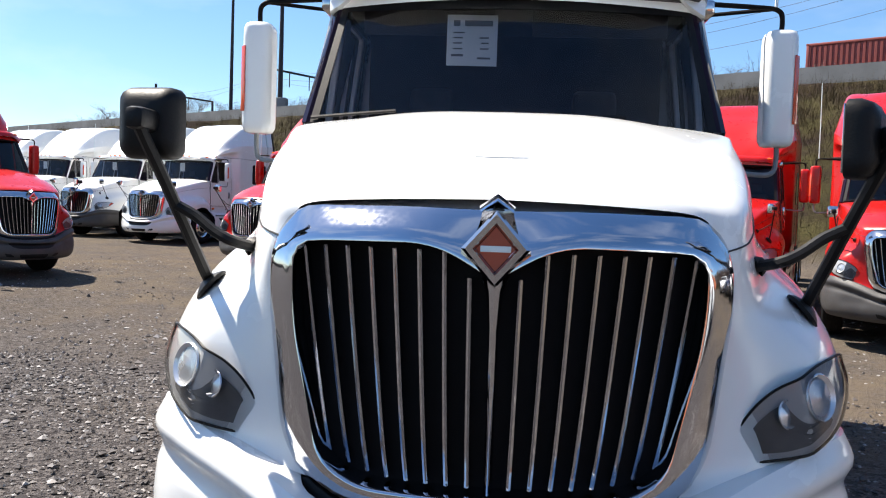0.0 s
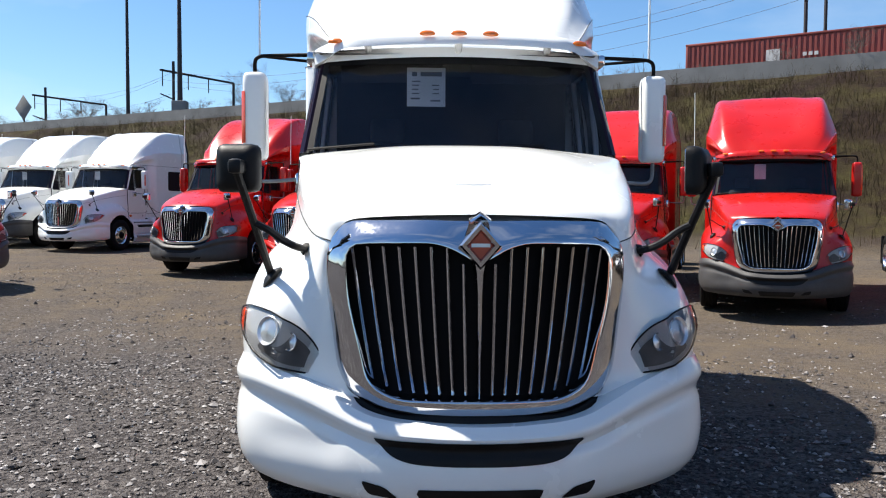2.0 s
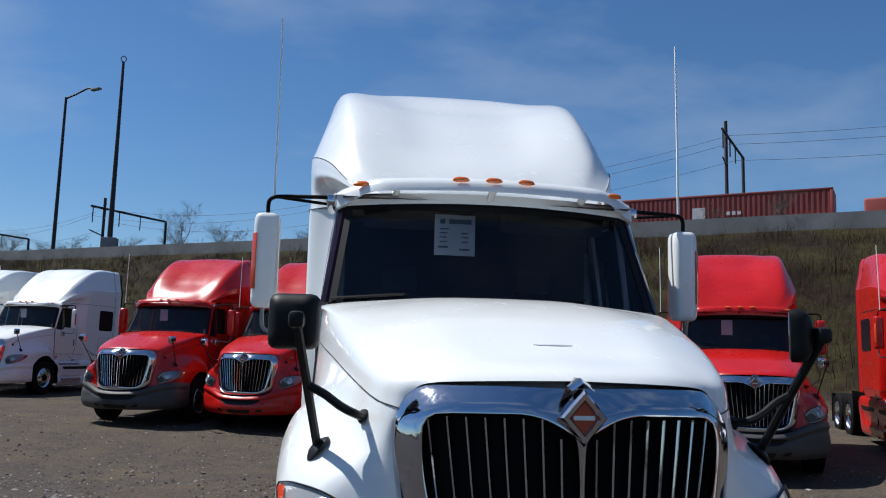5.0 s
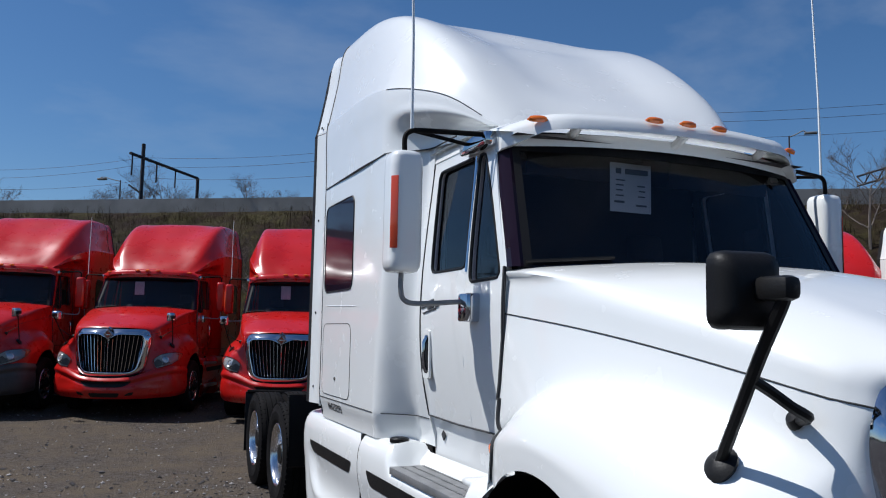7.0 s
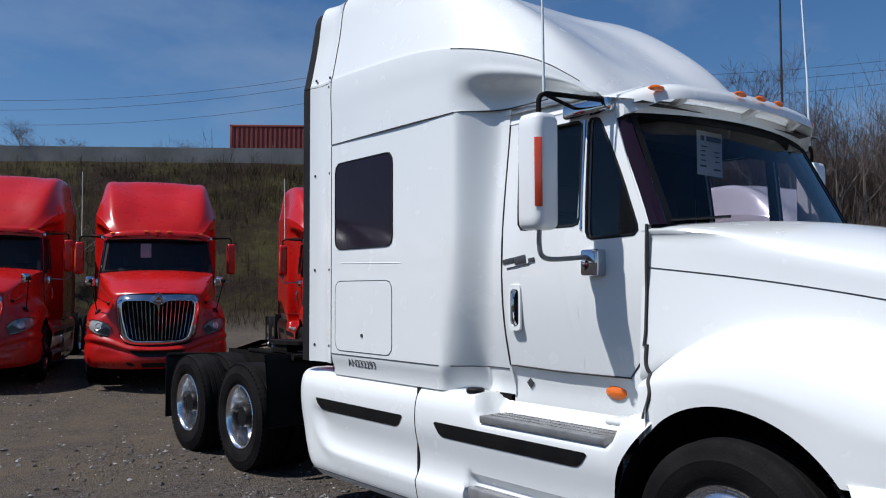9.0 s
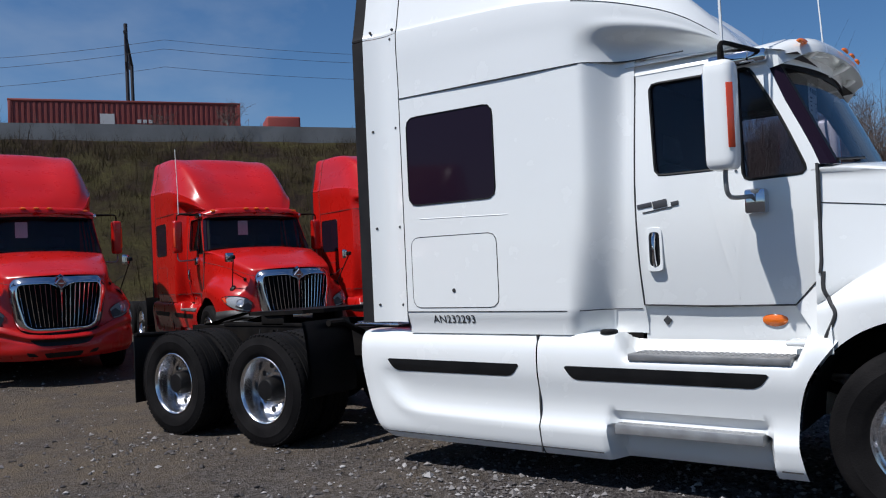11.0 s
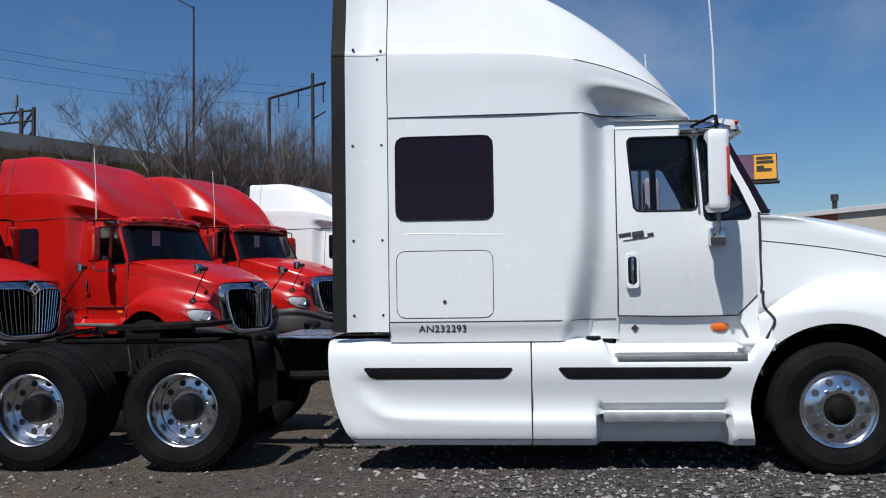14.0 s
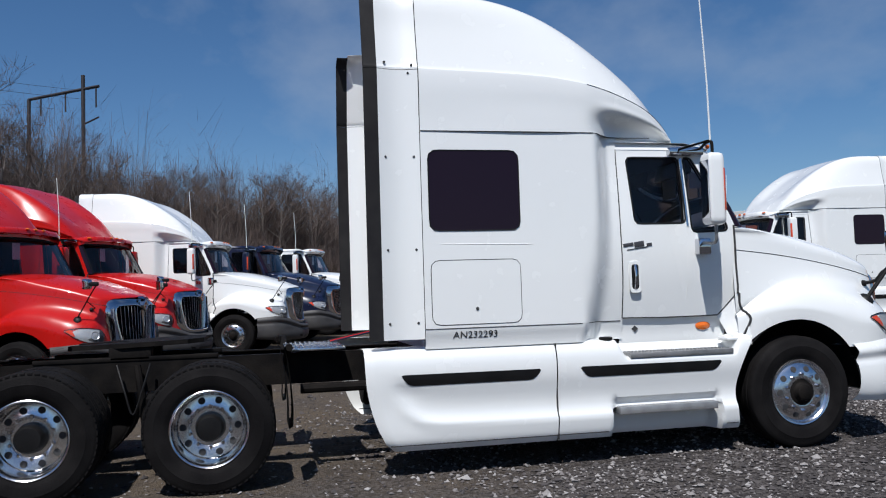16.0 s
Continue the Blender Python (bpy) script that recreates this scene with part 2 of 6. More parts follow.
def lettering(text, size, parent, m, material, name="lettering"):
    """Raised letters in the built-in font, as a mesh."""
    cu = bpy.data.curves.new(name, 'FONT')
    cu.body, cu.size, cu.extrude = text, size, 0.001
    tmp = new("tmp", cu)
    me = bpy.data.meshes.new_from_object(tmp.evaluated_get(bpy.context.evaluated_depsgraph_get()))
    bpy.data.objects.remove(tmp)
    me.name = name
    me.materials.clear()
    me.materials.append(material)
    ob = new(name, me)
    ob.parent, ob.matrix_basis = parent, m
    return ob


# ---- the tractor: front axle over its origin, nose towards -y, ground at z 0 ----
def hood_half(y, n=44):
    """Half a section across hood and wing: from the middle of the hood out and down to the lip."""
    zt = keyed(y, (-1.50, 1.60), (-1.40, 1.645), (-1.3, 1.69), (-1.0, 1.815), (-0.6, 1.955), (-0.2, 2.05), (0.2, 2.095), (0.55, 2.105))
    xs = keyed(y, (-1.50, 0.55), (-1.2, 0.70), (-1.0, 0.785), (-0.5, 0.90), (0.0, 0.965), (0.55, 1.0))
    zs = keyed(y, (-1.50, 1.45), (-1.0, 1.585), (-0.5, 1.69), (0.0, 1.77), (0.55, 1.835))
    xo = keyed(y, (-1.50, 0.62), (-1.32, 0.85), (-1.19, 0.985), (-1.03, 1.105), (-0.85, 1.178), (-0.62, 1.205), (-0.35, 1.215), (0.0, 1.218), (0.35, 1.185), (0.55, 1.12))
    zo = keyed(y, (-1.50, 1.02), (-1.2, 1.06), (-0.8, 1.14), (-0.4, 1.24), (0.0, 1.30), (0.3, 1.27), (0.55, 1.2))
    arch = 0.505 + math.sqrt(max(0.0, 0.665**2 - y*y)) if abs(y) < 0.66 else 0.0
    zl = max(arch, keyed(y, (-1.50, 0.84), (-1.3, 0.87), (-0.9, 0.93), (-0.6, 0.90), (-0.3, 0.8)))
    dome = 0.035 * ease(y, -1.2, 0.0) * (1 - 0.7 * ease(y, 0.0, 0.5))
    r = ease(y, -0.5, 0.45)
    zb = min(zs - 0.06, max(zo + 0.05, keyed(y, (-1.50, 1.20), (-1.2, 1.33), (-0.8, 1.46), (-0.4, 1.545), (0.0, 1.54), (0.3, 1.42), (0.55, 1.26))))
    w = xo - xs
    pts = [(0, zt), (0.35 * xs, zt - 0.005), (0.62 * xs, zt - 0.012 - dome * 0.6), ((0.88 + 0.16 * r) * xs, zt - 0.065 - dome + 0.015 * r),
           (xs + 0.012 + 0.045 * r, zt + (0.42 - 0.02 * r) * (zs - zt) - 0.03 + 0.02 * r), (xs + 0.035 + 0.035 * r, zs), (xs + 0.05 + 0.045 * r + 0.06 * w, zb + 0.035), (xs + 0.42 * w + 0.03 * r, zo + 0.84 * (zb - zo)), (xs + 0.80 * w, zo + 0.48 * (zb - zo)), (xo, zo), (xo + 0.004, 0.5 * (zo + zl)), (xo, zl)]
    return [(p.x, p.y) for p in spline(pts, n)]


def hood_x(y, z):
    """How far out the hood and wing reach at a height."""
    h, w = hood_half(y), 0.0
    for (xa, za), (xb, zb) in zip(h, h[1:]):
        if (za - z) * (zb - z) <= 0:
            w = max(w, xa + (xb - xa) * ((z - za) / (zb - za) if abs(zb - za) > 1e-6 else 0.5))
    return w if w else h[-1][0]


def wing_y(x, z, reach=0.0):
    """How far ahead the wing's skin lies at a point of the front view."""
    x = abs(x)
    lo, hi = -1.23, 0.3
    def inside(y):
        h = hood_half(y, 30)
        if z > h[0][1]:
            return False
        w = 0
        for (xa, za), (xb, zb) in zip(h, h[1:]):
            if (za - z) * (zb - z) <= 0:
                w = max(w, xa + (xb - xa) * ((z - za) / (zb - za) if abs(zb - za) > 1e-6 else 0.5))
        if z < h[-1][1]:
            w = h[-1][0]
        return w >= x
    for _ in range(14):
        mid = (lo + hi) / 2
        if inside(mid):
            hi = mid
        else:
            lo = mid
    return hi - reach


def wing_skin(x, z, d):
    """A point laid d outside the corner of the wing, which turns from front to side."""
    k = ease(abs(x), 0.72, 1.17)
    n = Vector(((0.25 + 0.7 * k) * (1 if x > 0 else -1), -0.95 + 0.65 * k, 0.15)).normalized()
    return Vector((x, wing_y(x, z), z)) + n * d


def nose_y(x, z):
    """The front of the grille, bowed across."""
    return -1.475 + 0.38 * x * x + 0.08 * x ** 4 + 0.02 * (z - 1.15)


def cab_x(z):
    return keyed(z, (1.05, 0.945), (1.22, 1.005), (1.6, 1.07), (2.05, 1.07), (2.75, 1.0))


def sleeper_front(z):
    """Where the sleeper swells out beyond the cab, further back low down."""
    return keyed(z, (1.05, 2.0), (1.3, 1.95), (1.6, 1.88), (2.0, 1.835), (2.9, 1.825))


def sleeper_x(y, z=2.0):
    tuck = -0.03 * ease(1.21 - z, 0.0, 0.12)
    return cab_x(min(max(z, 1.2), 2.7)) + (1.225 - cab_x(min(max(z, 1.2), 2.7))) * ease(y, sleeper_front(z) - 0.12, sleeper_front(z) + 0.13) + tuck


def screen_point(u, v, d=0.0):
    """Windscreen: u across from -1 to 1, v up from 0 to 1."""
    w = 1.035 - 0.095 * v
    bow = 0.13 * (1 - u * u)
    return Vector((u * w, 0.43 + 0.335 * v - bow + d, 2.055 + 0.70 * v))


def bumper_point(s, v, out=0.0):
    """Bumper skin: s from -1 to 1 round the front, v from the bottom up."""
    a = abs(s)
    x = keyed(a, (0, 0), (0.3, 0.42), (0.5, 0.70), (0.68, 1.0), (0.82, 1.17), (1.0, 1.24))
    y = keyed(a, (0, -1.575), (0.05, -1.574), (0.15, -1.564), (0.3, -1.535), (0.5, -1.40), (0.68, -1.20), (0.82, -0.99), (1.0, -0.60))
    top = keyed(a, (0, 0.720), (0.05, 0.7205), (0.15, 0.725), (0.35, 0.755), (0.46, 0.81), (0.6, 0.895), (0.75, 0.945), (1.0, 0.915))
    low = keyed(a, (0, 0.34), (0.5, 0.345), (0.8, 0.37), (1.0, 0.40))
    z = low + (top - low) * v
    puff = keyed(v, (0, -0.07), (0.12, -0.015), (0.35, 0.012), (0.62, 0.0), (0.72, -0.02), (0.86, 0.012), (1.0, -0.03))
    scoop = -0.012 * math.exp(-((z - 0.60) / 0.08)**2) * ease(a, 0.42, 0.5) * (1 - ease(a, 0.62, 0.75))
    nx, ny = x * 0.75 * (1 if a > 0 else 0), -1.1 - 0.35 * (1 - a)
    k = (puff + scoop + out) / math.hypot(nx, ny)
    return Vector(((x + nx * k) * (1 if s >= 0 else -1), y + ny * k, z))


def bumper_at(x, z, out):
    lo, hi = 0.0, 1.0
    for _ in range(18):
        mid = (lo + hi) / 2
        if bumper_point(mid, 0.5).x < abs(x):
            lo = mid
        else:
            hi = mid
    vlo, vhi = 0.0, 1.0
    for _ in range(18):
        mid = (vlo + vhi) / 2
        if bumper_point(lo, mid).z < z:
            vlo = mid
        else:
            vhi = mid
    return bumper_point(lo * (1 if x >= 0 else -1), vlo, out)


def fairing_half(y, n=44):
    """Half a section of the roof fairing, from the seam over the sleeper up to the middle."""
    zt = keyed(y, (0.92, 2.80), (1.06, 2.99), (1.25, 3.21), (1.48, 3.44), (1.78, 3.67), (2.08, 3.86), (2.4, 4.01), (2.75, 4.105), (3.1, 4.135), (3.52, 4.13))
    wb = keyed(y, (0.92, 0.74), (1.2, 0.90), (1.5, 0.975), (1.72, 1.03), (1.86, 1.15), (2.02, 1.222), (3.52, 1.225))
    wl = keyed(y, (0.92, 0.78), (1.1, 0.94), (1.3, 1.04), (1.55, 1.12), (1.8, 1.185), (2.05, 1.226), (3.52, 1.23))
    zl = keyed(y, (0.92, 2.79), (1.1, 2.92), (1.3, 3.0), (1.55, 3.06), (1.85, 3.10), (2.2, 3.12), (3.52, 3.12))
    zc = keyed(y, (0.92, 2.795), (1.1, 2.96), (1.3, 3.10), (1.55, 3.20), (1.9, 3.29), (2.4, 3.36), (3.52, 3.40))
    wr = keyed(y, (0.92, 0.58), (1.25, 0.80), (1.55, 0.86), (2.0, 0.92), (2.5, 0.97), (3.52, 1.04))
    dip = 0.10 * ease(y, 1.0, 1.5) * (1 - ease(y, 2.1, 2.75))
    zb = min(2.875, zt - 0.06)
    zl, zc = max(zl, zb + 0.015), max(zc, zb + 0.03)
    zt = max(zt, zc + 0.02)
    h = zt - zc
    pts = [(wb, zb), (wb + 0.12 * (wl - wb), zb + 0.5 * (zl - zb)), (wl, zl), (wl + 0.004, 0.5 * (zl + zc)), (wl, zc), (wl - 0.014, zc + 0.06 * h), (wl - 0.03 - 0.25 * (wl - wr), zc + 0.5 * h),
           (wr + 0.10 * (wl - wr) + 0.05, zc + 0.88 * h), (wr - 0.03, zt), (0.72 * wr, zt - 0.25 * dip), (0.4 * wr, zt + 0.02 - dip), (0, zt + 0.025 - dip * 1.1)]
    return [(p.x, p.y) for p in spline(pts, n)]


def both(half):
    """A whole section from its half that runs from the middle outwards."""
    return [(-x, z) for x, z in reversed(half[1:])] + list(half)


def side_strip(points, width, out=0.003):
    """A thin gasket along (y, z) points on the right-hand side skin, given x by a function in the points."""
    return tube(points, width / 2, 5)


def wheel(parent, side, y, drive, fine):
    """One wheel station: tyre or pair of tyres, rim and hub. side: -1 or 1."""
    m = pose(side * 1.075, y, 0.507, 0, 0, 0) @ Matrix.Diagonal((side, 1, 1, 1))
    hub = new("drive_wheel" if drive else "front_wheel")
    hub.parent, hub.matrix_basis = parent, pose(0, 0, 0)
    n = 56 if fine else 28
    section = [(0.290, -0.115), (0.33, -0.142), (0.40, -0.150), (0.465, -0.143), (0.497, -0.130), (0.508, -0.118), (0.511, -0.07), (0.500, -0.066),
               (0.500, -0.054), (0.512, -0.05), (0.512, -0.006), (0.500, -0.003), (0.500, 0.003), (0.512, 0.006), (0.512, 0.05), (0.500, 0.054), (0.500, 0.066),
               (0.511, 0.07), (0.508, 0.118), (0.497, 0.130), (0.465, 0.143), (0.425, 0.150), (0.418, 0.154), (0.40, 0.150), (0.345, 0.146), (0.335, 0.140), (0.305, 0.128), (0.29, 0.115)]
    tread = []
    for k in range(60 if fine else 0):
        a = 2 * math.pi * k / 60
        for s in (-1, 1):
            tread.append((a + (0.05 if s > 0 else 0), s))
    for inner in ((0, -0.335) if drive else (0,)):
        t = part("tyre", moved(lathe(section, n), m @ pose(inner, 0, 0)), TYRE, hub, "black truck tyre", 40)
        if fine and drive:
            bm = bmesh.new()
            for a, s in tread:
                b = block((s * 0.088, -0.017, 0.49), (s * 0.139, 0.017, 0.5135), 0)
                for v in b.verts:
                    if abs(v.co.x) > 0.12 and v.co.z > 0.5:
                        v.co.z -= 0.012
                merge(bm, b, m @ pose(inner, 0, 0) @ Matrix.Rotation(a, 4, 'X'))
            tagged(part("tread_pattern", bm, TYRE, t, "", 0), kind="stuff")
    if drive:
        rim = [(0.300, 0.128), (0.304, 0.134), (0.298, 0.138), (0.288, 0.132), (0.278, 0.110), (0.268, 0.06), (0.262, 0.0), (0.258, -0.045), (0.250, -0.052), (0.175, -0.050), (0.150, -0.035), (0.148, -0.03), (0.118, -0.03)]
        face, holes, hubp = -0.0505, 0.213, [(0.118, -0.03), (0.112, 0.02), (0.105, 0.085), (0.09, 0.105), (0.05, 0.108), (0.0, 0.108)]
    else:
        rim = [(0.296, 0.118), (0.303, 0.128), (0.298, 0.136), (0.286, 0.132), (0.272, 0.112), (0.262, 0.108), (0.250, 0.116), (0.20, 0.136), (0.165, 0.146), (0.140, 0.149), (0.122, 0.146), (0.118, 0.140)]
        face, holes, hubp = 0.131, 0.215, [(0.118, 0.138), (0.112, 0.146), (0.092, 0.150), (0.078, 0.165), (0.07, 0.195), (0.055, 0.203), (0.0, 0.205)]
    r = part("rim", moved(lathe(rim, n), m), ALUMINIUM, hub, "polished aluminium rim")
    part("hub_cap", moved(lathe(hubp, 24), m), BLACK if drive else STEEL, hub, "black hub")
    for k in range(10):
        a = 2 * math.pi * (k + 0.5) / 10
        # dark disc on the closed rim, for the shade in a hand hole
        c = lathe([(0.0, 0.0035), (0.026, 0.0035), (0.029, 0.0), (0.029, -0.004)], 12)
        tilt = 0 if drive else math.radians(-22)
        mm = m @ Matrix.Rotation(a, 4, 'X') @ pose(face, 0, holes) @ Matrix.Rotation(tilt, 4, 'Y')
        part("hand_hole", moved(c, mm), SEAM, r)
        if fine:
            nut = lathe([(0.016, 0.0), (0.016, 0.024), (0.010, 0.03), (0.0, 0.03)], 6)
            part("wheel_nut", moved(nut, m @ Matrix.Rotation(a + 0.31, 4, 'X') @ pose(-0.035 if drive else 0.145, 0, 0.165 if not drive else 0.162)), CHROME, r)
    return hub


def tractor(name, paint, bumper_paint, fine):
    """A conventional highway tractor with a tall sleeper."""
    top = new(name)
    # hood and wings
    ys = [0.555 - k * 0.0405 for k in range(42)] + [-1.14]
    rows = [[(x, y, z) for x, z in both(hood_half(y))] for y in ys]
    # the nose closes in on the outline of the grille surround
    edge = spline([(0, 1.672), (0.33, 1.664), (0.58, 1.648), (0.655, 1.607), (0.692, 1.545), (0.724, 1.42), (0.708, 1.25), (0.665, 1.0), (0.62, 0.84), (0.555, 0.79)], 44)
    last = rows[-1][44:]
    for f in (0.2, 0.4, 0.6, 0.8, 1.0):
        half = []
        for (x, y, z), e in zip(last, edge):
            tip = nose_y(e.x, e.y) + 0.040 + 0.030 * ease(e.y, 1.5, 1.62)
            e = Vector((e.x * 0.982, 1.2 + (e.y - 1.2) * 0.975))
            half.append((x + (e.x - x) * f, y + (tip - y) * (1 - (1 - f)**1.6), z + (e.y - z) * f))
        rows.append([(-x, y, z) for x, y, z in reversed(half[1:])] + half)
    hood = part("hood", loft(rows), paint, top, "", 50)
    for s in (-1, 1):
        line = []
        for k in range(24):
            y = 0.53 - k * 0.075
            if y < -1.14:
                break
            h = hood_half(y)
            x, z = h[20]
            line.append((s * (x + 0.0015), y, z))
        for row in rows[-5:]:
            x, y, z = row[len(row) // 2 + 20]
            line.append((s * (x + 0.001), y - 0.001, z + 0.001))
        part("hood_seam", tube(line, 0.0032, 5), SEAM, hood)
    if fine:
        part("hood_badge_line", tube([(x, -1.02 - 0.01 * (1 - (x / 0.09)**2), hood_half(-1.03)[0][1] + 0.003) for x in (-0.09, -0.045, 0, 0.045, 0.09)], 0.004, 5), paint, hood)
    # wheel arch liners
    for s in (-1, 1):
        rows = []
        for k in range(17):
            a = math.pi * k / 16
            rows.append([(s * x, math.cos(a) * 0.655, 0.505 + math.sin(a) * 0.655) for x in (0.55, 0.9, 1.19)])
        part("wheel_arch", loft(rows), BLACK, top, "black wheel arch lining")
    # grille
    outer = rounded([(-0.685, 1.645), (-0.722, 1.40), (-0.645, 0.87), (-0.45, 0.735), (0.45, 0.735), (0.645, 0.87), (0.722, 1.40), (0.685, 1.645), (0.0, 1.668)],
                    [0.14, 0.2, 0.24, 0.3, 0.3, 0.24, 0.2, 0.14, 0.6], 6)
    inner = rounded([(-0.605, 1.52), (-0.60, 1.30), (-0.50, 0.89), (-0.38, 0.828), (0.38, 0.828), (0.50, 0.89), (0.60, 1.30), (0.605, 1.52), (0.165, 1.528), (0.0, 1.425), (-0.165, 1.528)],
                    [0.08, 0.2, 0.14, 0.16, 0.16, 0.14, 0.2, 0.08, 0.09, 0.03, 0.09], 6)
    n = 120
    def from_top(loop):
        loop = resampled(loop, 480)
        area = sum(loop[k].x * loop[(k+1) % 480].y - loop[(k+1) % 480].x * loop[k].y for k in range(480))
        loop = loop if area > 0 else loop[::-1]
        c = Vector((0, 1.2))
        out = []
        for k in range(n):
            a = math.pi / 2 + 2 * math.pi * k / n
            out.append(min(loop, key=lambda p: abs((math.atan2(p.y - c.y, p.x - c.x) - a + math.pi) % (2 * math.pi) - math.pi)))
        return out
    o, i = from_top(outer), from_top(inner)
    def ring(f, d, grow=1.0):
        return [((p.x + (q.x - p.x) * f) * grow, nose_y(p.x + (q.x - p.x) * f, p.y + (q.y - p.y) * f) + d + 0.085 * ease(p.y, 1.46, 1.62) * max(0, 1 - f)**1.2, 1.2 + (p.y + (q.y - p.y) * f - 1.2) * grow) for p, q in zip(o, i)]
    surround = part("grille_surround", loft([ring(0, 0.20, 1.004), ring(0, 0.034), ring(0.05, 0.018), ring(0.14, 0.002), ring(0.3, -0.010), ring(0.6, -0.023), ring(0.88, -0.033), ring(0.96, -0.028), ring(1, -0.004), ring(1.03, 0.08)], True),
                    CHROME, top, "bright chrome grille surround", 60)
    part("nose_lip", loft([ring(0, 0.05, 0.994), ring(0, 0.062, 1.010), ring(0, 0.10, 1.03), ring(0, 0.18, 1.045)], True), paint, hood, "", 60)
    grille = part("grille_mesh", pane(inner, lambda x, z: Vector((x * 1.02, nose_y(x, z) + 0.075, z)), 6, 60), GRILLE, top, "black grille mesh")
    for k in range(-8, 9):
        if k == 0:
            continue
        xt = k * 0.0725
        zb = 0.845 + 0.20 * max(0, abs(k) / 8 - 0.55) ** 2
        zt = 1.512 - (0.075 if abs(k) == 1 else 0.0)
        pts = [(xt * (0.80 + 0.20 * ((z - 0.83) / 0.67)**0.75), nose_y(xt, z) + 0.012, z) for z in [zb + (zt - zb) * j / 8 for j in range(9)]]
        rows = [[(x - 0.0062, y + 0.05, z), (x - 0.0062, y + 0.004, z), (x, y - 0.002, z), (x + 0.0062, y + 0.004, z), (x + 0.0062, y + 0.05, z)] for x, y, z in pts]
        part("grille_bar", loft(rows), CHROME, grille)
    rows = [[(-w, -1.455, z), (-w * 0.6, -1.487, z), (0, -1.495, z), (w * 0.6, -1.487, z), (w, -1.455, z)] for z, w in ((0.835, 0.012), (1.0, 0.012), (1.3, 0.015), (1.40, 0.024), (1.45, 0.04))]
    part("centre_bar", loft(rows), CHROME, grille)
    # diamond emblem on the crest
    dia = [(0, 1.632), (0.095, 1.523), (0, 1.414), (-0.095, 1.523)]
    def inset(f):
        return [(x * f, 1.523 + (z - 1.523) * f) for x, z in dia]
    rows = []
    for f, d in ((1.0, 0.05), (1.0, -0.022), (0.88, -0.036), (0.66, -0.036), (0.56, -0.022)):
        rows.append([(x, -1.487 + d, z) for x, z in inset(f)])
    em = part("emblem", loft(rows, True), CHROME, top, "chrome diamond emblem with an orange-red centre", 20)
    part("emblem_centre", loft([[(x, -1.511, z) for x, z in inset(0.56)], [(x, -1.511, z) for x, z in inset(0.02)]], True), BADGE, em, "orange-red badge centre")
    part("emblem_bar", block((-0.042, -1.516, 1.515), (0.042, -1.509, 1.532), 0.002), PAPER, em)
    # crest of the hood that runs over the surround behind the emblem
    rows = [[(-w, y, z - w * 0.7), (0, y, z), (w, y, z - w * 0.7)] for y, z, w in ((-1.50, 1.655, 0.045), (-1.46, 1.675, 0.05), (-1.40, 1.672, 0.045), (-1.33, 1.688, 0.02))]
    part("emblem_crest", loft(rows), CHROME, em)
    # bumper
    cols, levels = 81, 24
    bumper = part("bumper", loft([[bumper_point(-1 + 2 * a / (cols - 1), v / levels) for a in range(cols)] for v in range(levels + 1)]
                                 + [[bumper_point(-1 + 2 * a / (cols - 1), 1, -0.06 - d * ease(abs(-1 + 2 * a / (cols - 1)), 0.40, 0.52)) for a in range(cols)] for d in (0.0, 0.15)]), bumper_paint, top, "moulded front bumper" if fine else "")
    # openings: flat black patches on the skin, for the shade inside the holes
    intake = rounded([(-0.487, 0.670), (-0.40, 0.590), (-0.30, 0.560), (-0.15, 0.552), (0.15, 0.552), (0.30, 0.560), (0.40, 0.590), (0.487, 0.670), (0.2, 0.657), (-0.2, 0.657)], [0.015, 0.1, 0.1, 0.2, 0.2, 0.1, 0.1, 0.015, 0.2, 0.2], 3)
    part("bumper_intake", pane(intake, lambda x, z: bumper_at(x, z, 0.004), 5, 64), BLACK, bumper, "black patch for the shaded lower air intake")
    low = rounded([(-0.29, 0.45), (-0.25, 0.37), (0.25, 0.37), (0.29, 0.45)], 0.02, 3)
    part("lower_intake", pane(low, lambda x, z: bumper_at(x, z, 0.004), 4, 40), BLACK, bumper)
    for s in (-1, 1):
        fog = rounded([(s * 0.36, 0.40), (s * 0.42, 0.455), (s * 0.53, 0.475), (s * 0.50, 0.41)], 0.02, 3)
        part("tow_opening", pane(fog, lambda x, z: bumper_at(x, z, 0.004), 4, 32), BLACK, bumper)
    # black sheet across the gap under the grille, for its shade
    part("bumper_gap", loft([[(x, nose_y(x, 0.75) + d, z) for x in [-0.62 + 1.24 * k / 24 for k in range(25)]] for d, z in ((-0.03, 0.66), (0.03, 0.80))]), BLACK, bumper)
    # headlamps
    for s in (-1, 1):
        lampline = rounded([(s * 1.12, 1.195), (s * 1.187, 1.168), (s * 1.168, 1.07), (s * 1.075, 0.972), (s * 0.89, 0.913), (s * 0.698, 0.888), (s * 0.742, 1.02), (s * 0.83, 1.125), (s * 0.98, 1.19)],
                           [0.03, 0.018, 0.05, 0.1, 0.1, 0.012, 0.1, 0.1, 0.1], 4)
        lamp = part("headlamp", pane(lampline, lambda x, z: wing_skin(x, z, 0.002), 6, 48), LAMPDARK, top, "clear swept-back headlamp")
        part("headlamp_lens", pane(lampline, lambda x, z: wing_skin(x, z, 0.017), 6, 48), LAMPGLASS, lamp).visible_shadow = False
        edge = [wing_skin(p.x, p.y, 0.010) for p in resampled(lampline, 56)]
